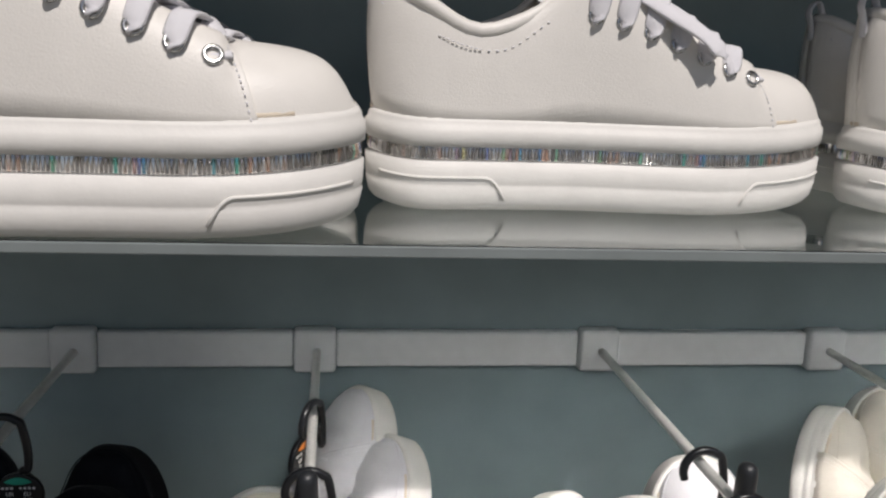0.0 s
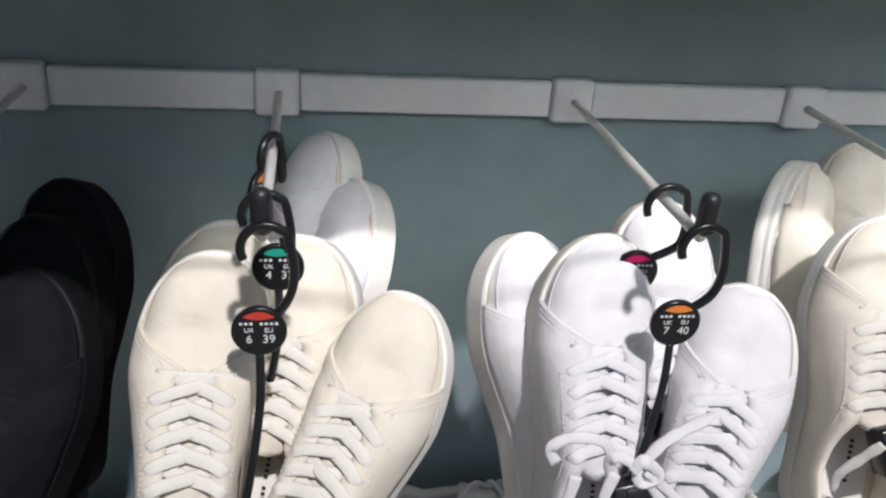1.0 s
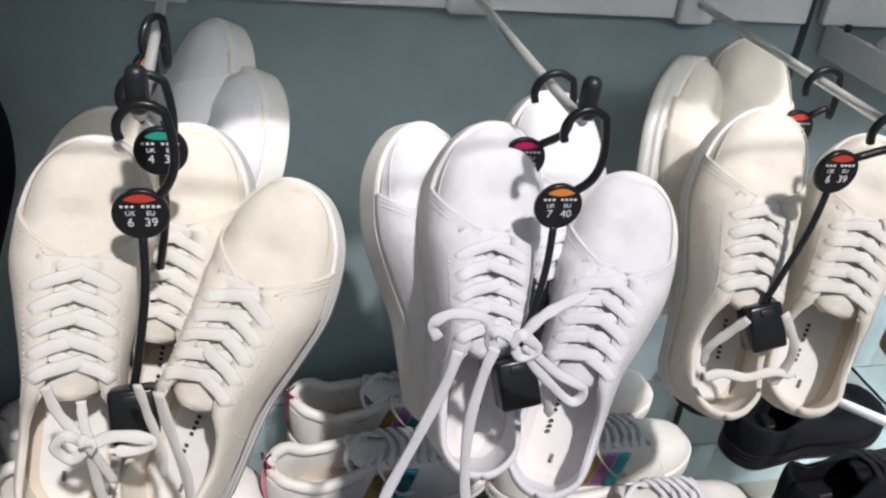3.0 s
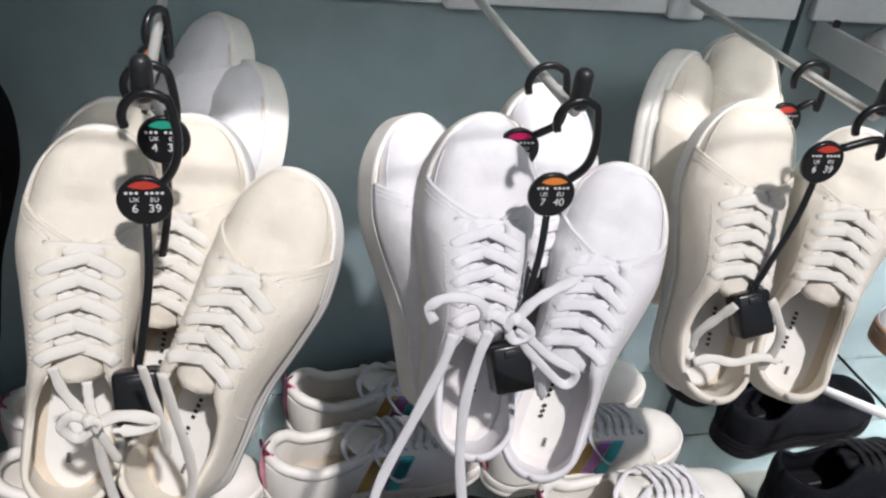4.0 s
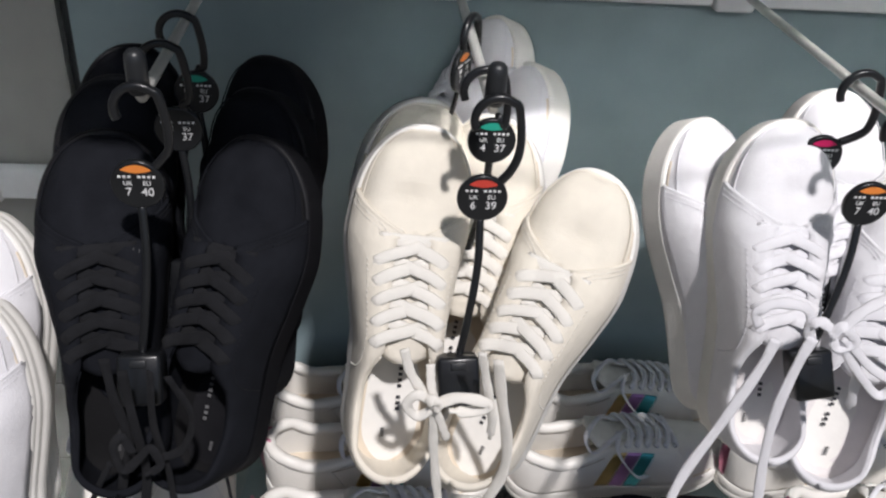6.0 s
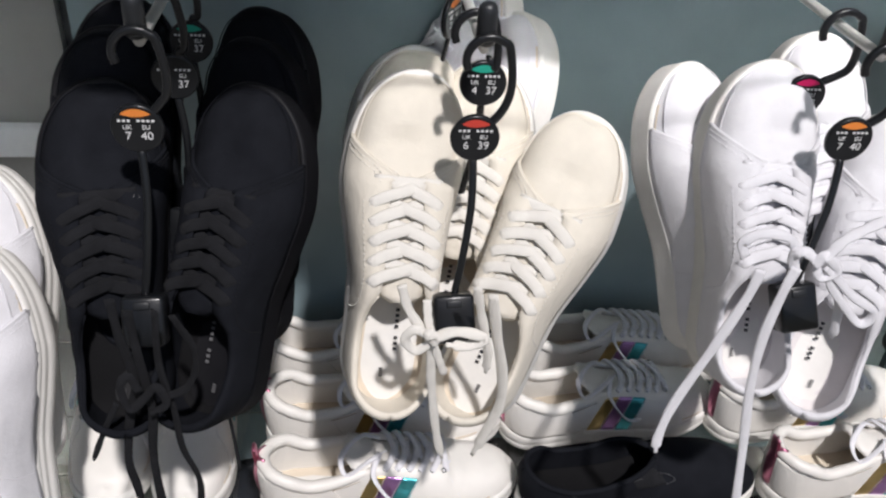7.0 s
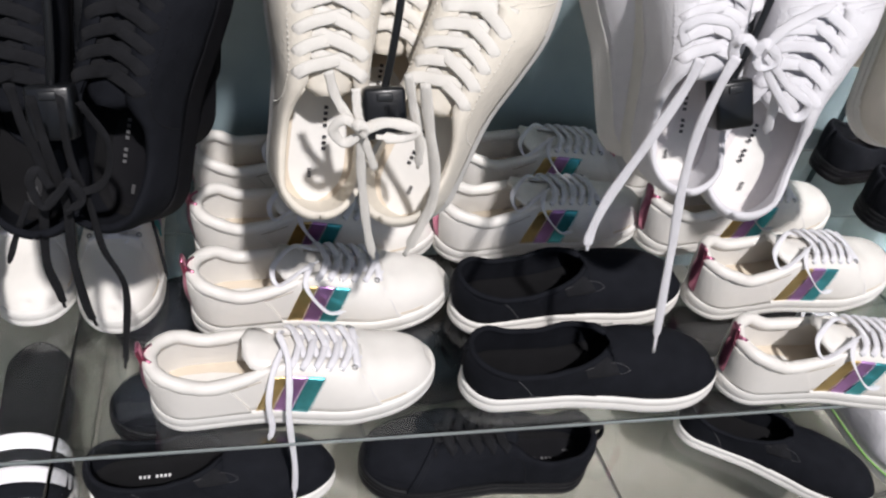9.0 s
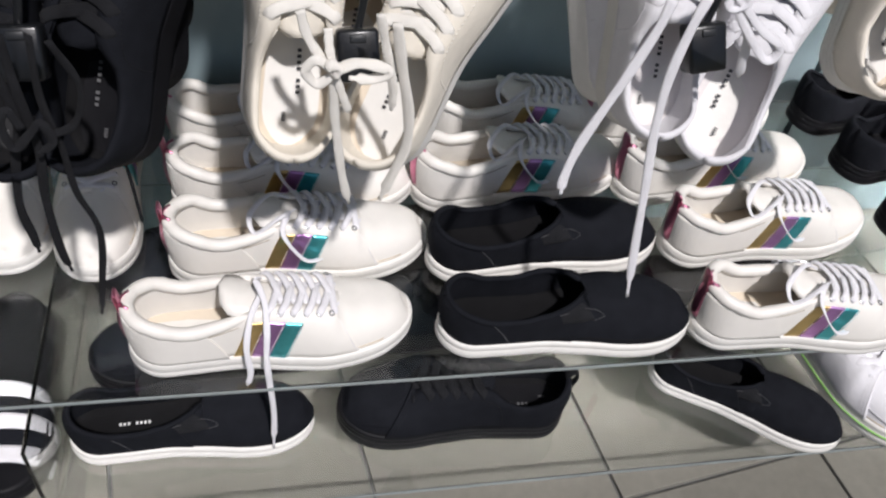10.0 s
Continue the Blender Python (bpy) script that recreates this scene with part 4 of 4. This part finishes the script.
# cream pair
canvas_sneaker("sneaker", "cream canvas lace-up sneaker hanging toe up", hang((0.640, 0.080, 0.543), 13, -6), "cream", -1, seed=11, group="hanging shoes", length=0.276, free=CREAM_LEFT)
canvas_sneaker("sneaker", "cream canvas lace-up sneaker hanging toe up, leaning sideways", hang((0.722, 0.074, 0.540), 23, -26), "cream", 1, seed=12, group="hanging shoes", length=0.268, free=CREAM_RIGHT)
# black pair
canvas_sneaker("sneaker", "black canvas lace-up sneaker hanging toe up on a hanger", hang((-0.092, 0.056, 0.492), -5, 8), "black", -1, width=1.12, seed=15, group="hanging shoes", ridges=True, free=BLACK_LEFT)
canvas_sneaker("sneaker", "black canvas lace-up sneaker hanging toe up with ridged toe", hang((-0.036, 0.056, 0.494), 11, -22), "black", 1, width=1.12, seed=16, group="hanging shoes", ridges=True, free=BLACK_RIGHT)
# pairs further back on the arms
BACK = (
    ("ivory", "pale ivory canvas sneaker hanging behind another pair", (0.122, 0.130, 0.512), 5, 12, -1, 0.27),
    ("ivory", "pale ivory canvas sneaker hanging behind another pair", (0.172, 0.130, 0.500), 10, -14, 1, 0.27),
    ("white", "white canvas sneaker hanging near the wall", (0.188, 0.235, 0.518), 15, -60, 1, 0.27),
    ("white", "white canvas sneaker hanging near the wall", (0.162, 0.300, 0.553), 15, -60, 1, 0.26),
    ("white", "bright white canvas sneaker hanging behind a pair, ridged sole", (0.436, 0.125, 0.500), -9, 24, -1, 0.275),
    ("white", "bright white canvas sneaker hanging behind a pair", (0.505, 0.135, 0.520), 6, 0, 1, 0.28),
    ("cream", "cream canvas sneaker hanging near the wall", (0.655, 0.225, 0.545), 13, 45, -1, 0.268),
    ("cream", "cream canvas sneaker hanging near the wall", (0.745, 0.245, 0.555), 9, -5, 1, 0.268),
    ("black", "black canvas sneaker hanging behind another pair", (-0.092, 0.125, 0.520), -6, 14, -1, 0.275),
    ("black", "black canvas sneaker hanging behind another pair", (-0.012, 0.125, 0.512), 4, -24, 1, 0.275),
    ("black", "black canvas sneaker hanging near the wall", (-0.095, 0.200, 0.520), -6, 14, -1, 0.275),
    ("black", "black canvas sneaker hanging near the wall", (-0.010, 0.195, 0.515), 4, -24, 1, 0.275),
)
for k, (c, label, heel, lean, twist, inner, length) in enumerate(BACK):
    canvas_sneaker("sneaker", label, hang(heel, lean, twist), c, inner, seed=30 + k, group="hanging shoes", length=length, ridges=c != "cream")
canvas_sneaker("sneaker", "white canvas sneaker hanging low in the next bay", hang((-0.208, 0.020, 0.358), -4, -20), "white", 1, seed=51, group="hanging shoes")
canvas_sneaker("sneaker", "white canvas sneaker hanging low in the next bay", hang((-0.216, 0.090, 0.395), -4, -20), "white", 1, seed=52, group="hanging shoes")

# hangers, from the front of each arm to the back
shoe_hanger(pose(0.181, 0.098, 0.739), "red", "6", "39", (-0.012, -0.034, -0.126), (0.006, 0.061))
shoe_hanger(pose(0.475, 0.100, 0.740), "orange", "7", "40", (-0.028, -0.038, -0.118), (0.010, 0.060))
shoe_hanger(pose(0.703, 0.100, 0.768), "red", "6", "39", (-0.036, -0.014, -0.122), (0.036, 0.032))
shoe_hanger(pose(-0.061, 0.098, 0.744), "orange", "7", "40", (-0.006, -0.034, -0.130), (0.007, 0.056))
shoe_hanger(pose(0.192, 0.150, 0.760), "green", "4", "37", (-0.012, 0.020, -0.130), (-0.008, 0.040))
shoe_hanger(pose(0.468, 0.170, 0.745), "crimson", "5", "38", (0.020, -0.010, -0.110), (0.017, 0.056))
shoe_hanger(pose(0.176, 0.248, 0.778, 0, 0, 62), "orange", "7", "40", (-0.012, 0.020, -0.100), (0.016, 0.026))
shoe_hanger(pose(0.730, 0.200, 0.760), "red", "6", "39", (0.0, -0.005, -0.110), (0.015, 0.040))
shoe_hanger(pose(-0.048, 0.180, 0.748), "black", "4", "37", (0.0, -0.012, -0.120), (-0.007, 0.052))
shoe_hanger(pose(-0.046, 0.250, 0.750), "green", "4", "37", (0.0, -0.012, -0.120), (-0.009, 0.050))


# ---- shoes on the shelves ----
def stand(x, y, z, turn):
    return pose(x, y, z, 0, 0, turn)


Z1, Z0, Z2 = 0.2505, 0.1105, 1.0125
LOOSE = (
    ([(0.130, 0.012, 0.084), (0.126, 0.000, 0.096), (0.132, -0.020, 0.086), (0.132, -0.040, 0.066), (0.130, -0.050, 0.040), (0.131, -0.054, 0.010), (0.134, -0.055, -0.050), (0.132, -0.056, -0.118)], 0.0066, Vector((0.1, -1, 0.5))),
    ([(0.128, -0.010, 0.086), (0.118, -0.030, 0.078), (0.112, -0.046, 0.052), (0.114, -0.051, 0.020), (0.110, -0.053, 0.002)], 0.0066, Vector((0.1, -1, 0.5))),
)
LOOP = (
    ([(0.130, 0.012, 0.084), (0.110, 0.008, 0.094), (0.088, -0.010, 0.084), (0.092, -0.026, 0.072), (0.115, -0.022, 0.086), (0.135, -0.010, 0.088)], 0.0065),
    ([(0.128, -0.010, 0.086), (0.120, -0.034, 0.076), (0.140, -0.048, 0.050), (0.160, -0.046, 0.046)], 0.0065),
)
SL = "white leather sneaker with gold, purple and teal metallic stripes"
striped_sneaker("sneaker", "white leather sneaker with metallic stripes, lace dangling over the shelf edge", stand(-0.042, 0.050, Z1, 3), 1, LOOSE, 61, "striped sneakers")
first = striped_sneaker("sneaker", SL, stand(-0.010, 0.164, Z1, 3), 1, LOOP, 62, "striped sneakers")
for x, y, turn in ((-0.012, 0.268, 1), (-0.018, 0.368, 2), (0.268, 0.262, 8), (0.300, 0.372, 4), (0.548, 0.040, -2), (0.556, 0.156, 6), (0.528, 0.262, 7), (0.520, 0.375, 5), (-0.196, 0.438, -86), (-0.082, 0.424, -92)):
    copy_thing(first, stand(x, y, Z1, turn))
B1 = slip_on("slip_on_shoe", "black canvas slip-on shoe with white sole on the acrylic shelf", stand(0.266, 0.052, Z1, 0), -1, "black slip-on shoes")
for x, y, z, turn in ((0.270, 0.150, Z1, 6), (0.575, 0.190, Z0, 4)):
    o = copy_thing(B1, stand(x, y, z, turn) @ Matrix.Scale(0.93 if z == Z0 else 1.0, 4))
    if z == Z0:
        tagged(o, "black canvas slip-on shoe with white sole on the low acrylic shelf")
slip_on("slip_on_shoe", "black slip-on shoe with white sole and printed insole, low shelf", stand(-0.122, 0.040, Z0, 2) @ Matrix.Scale(0.93, 4), -1, "black slip-on shoes", True)
tagged(copy_thing(B1, stand(0.562, 0.084, Z0, -31) @ Matrix.Scale(0.85, 4)), "small black slip-on shoe with white sole standing aslant")
low_black = canvas_sneaker("sneaker", "all-black canvas lace-up sneaker on the low acrylic shelf", stand(0.430, 0.030, Z0, 175), "black", 1, seed=71, loop=True, group="shoes on the low shelf", length=0.266)
for x, y, turn in ((0.155, 0.150, 182), (0.450, 0.165, 176), (0.145, 0.270, 179), (0.440, 0.285, 178)):
    copy_thing(low_black, stand(x, y, Z0, turn))
shelf_black = canvas_sneaker("sneaker", "all-black canvas sneaker standing on the acrylic shelf", stand(0.862, 0.290, Z1, 10), "black", 1, seed=75, group="shoes on the low shelf", length=0.27)
for x, y, turn in ((0.845, 0.395, 8), (0.868, 0.175, 5)):
    copy_thing(shelf_black, stand(x, y, Z1, turn))
canvas_sneaker("sneaker", "white sneaker with a lime line round its sole", stand(0.770, 0.200, Z0, -72), "white", 1, seed=72, band="green", group="shoes on the low shelf")
s1 = slide_sandal("slide_sandal", "black slide sandal with white stripes on its strap", stand(-0.200, 0.232, Z0, -87), 1, "slide sandals")
# the next bay on the other side: two short shelves with tan-soled shoes
for z, x, y, turn in ((0.748, 1.215, 0.350, 176), (0.452, 1.262, 0.225, 178)):
    shelf("acrylic_shelf", (0.934, 0.10, z - 0.004), (1.60, 0.45, z), "acrylic", "short clear acrylic shelf on a white bracket")
    canvas_sneaker("sneaker", "white canvas sneaker with a tan rubber sole on a short shelf", stand(x, y, z + 0.0005, turn), "white", 1, seed=int(z * 100), group="tan-soled shoes", plain_sole="brown")
strut = thing("shelf_bracket", "slanting white steel strut carrying a short shelf", "bracket", "", pose(0.945, 0.0, 0.0))
bm = bmesh.new()
tube(bm, [(0.0, 0.12, 0.444), (0.0, 0.30, 0.36), (0.0, 0.4548, 0.285)], 0.0055, 10)
part("rod", bm, "rail", strut)
copy_thing(s1, stand(-0.308, 0.238, Z0, -85))

PL = "white leather platform sneaker with a crystal band round its thick sole"
BOW = (
    ([(0.135, 0.010, 0.128), (0.128, -0.004, 0.138), (0.150, -0.028, 0.130), (0.185, -0.048, 0.108), (0.200, -0.054, 0.094)], 0.015, Vector((0.3, -1, 0.8))),
    ([(0.130, 0.010, 0.130), (0.110, 0.000, 0.140), (0.098, -0.014, 0.126), (0.112, -0.020, 0.122), (0.130, -0.006, 0.134)], 0.010, Vector((0.2, -1, 0.6))),
)
p2 = platform_shoe("platform_sneaker", PL, stand(0.218, 0.130, Z2, 4) @ Matrix.Scale(1.04, 4), 1, "platform sneakers", BOW, 81)
p1 = platform_shoe("platform_sneaker", PL, stand(-0.102, 0.016, Z2, 9) @ Matrix.Scale(1.06, 4), -1, "platform sneakers", (), 82)
for x, y, turn in ((-0.084, 0.130, 7), (0.546, 0.140, 4), (0.235, 0.228, 3), (0.560, 0.230, 4), (-0.090, 0.228, 3), (-0.400, 0.090, 4), (-0.410, 0.200, 2), (-0.420, 0.310, 2), (0.860, 0.150, 3), (0.870, 0.232, 3)):
    copy_thing(p1, stand(x, y, Z2, turn) @ Matrix.Scale(1 / 1.06, 4))


# ---- floor tiles ----
def floor_tiles():
    bm = bmesh.new()
    box(bm, (-0.1480, -0.1480, -0.010), (0.1480, 0.1480, 0.0), 0.0012)
    first = part("tile", bm, "tile", floor, smooth=False)
    turn = radians(8.86)
    ux, uy = Vector((math.cos(turn), math.sin(turn), 0)), Vector((-math.sin(turn), math.cos(turn), 0))
    corner = Vector((0.521, -0.038, 0))
    for i in range(-8, 8):
        for j in range(-13, 3):
            p = corner + ux * (0.301 * (i + 0.5)) + uy * (0.301 * (j + 0.5))
            if not (-2.8 < p.x < 3.3 and -4.1 < p.y < 0.62):
                continue
            o = first if (i, j) == (0, 0) else new("tile", first.data)
            o.parent = floor
            o.matrix_basis = Matrix.Translation(p) @ Matrix.Rotation(turn, 4, "Z")


floor_tiles()
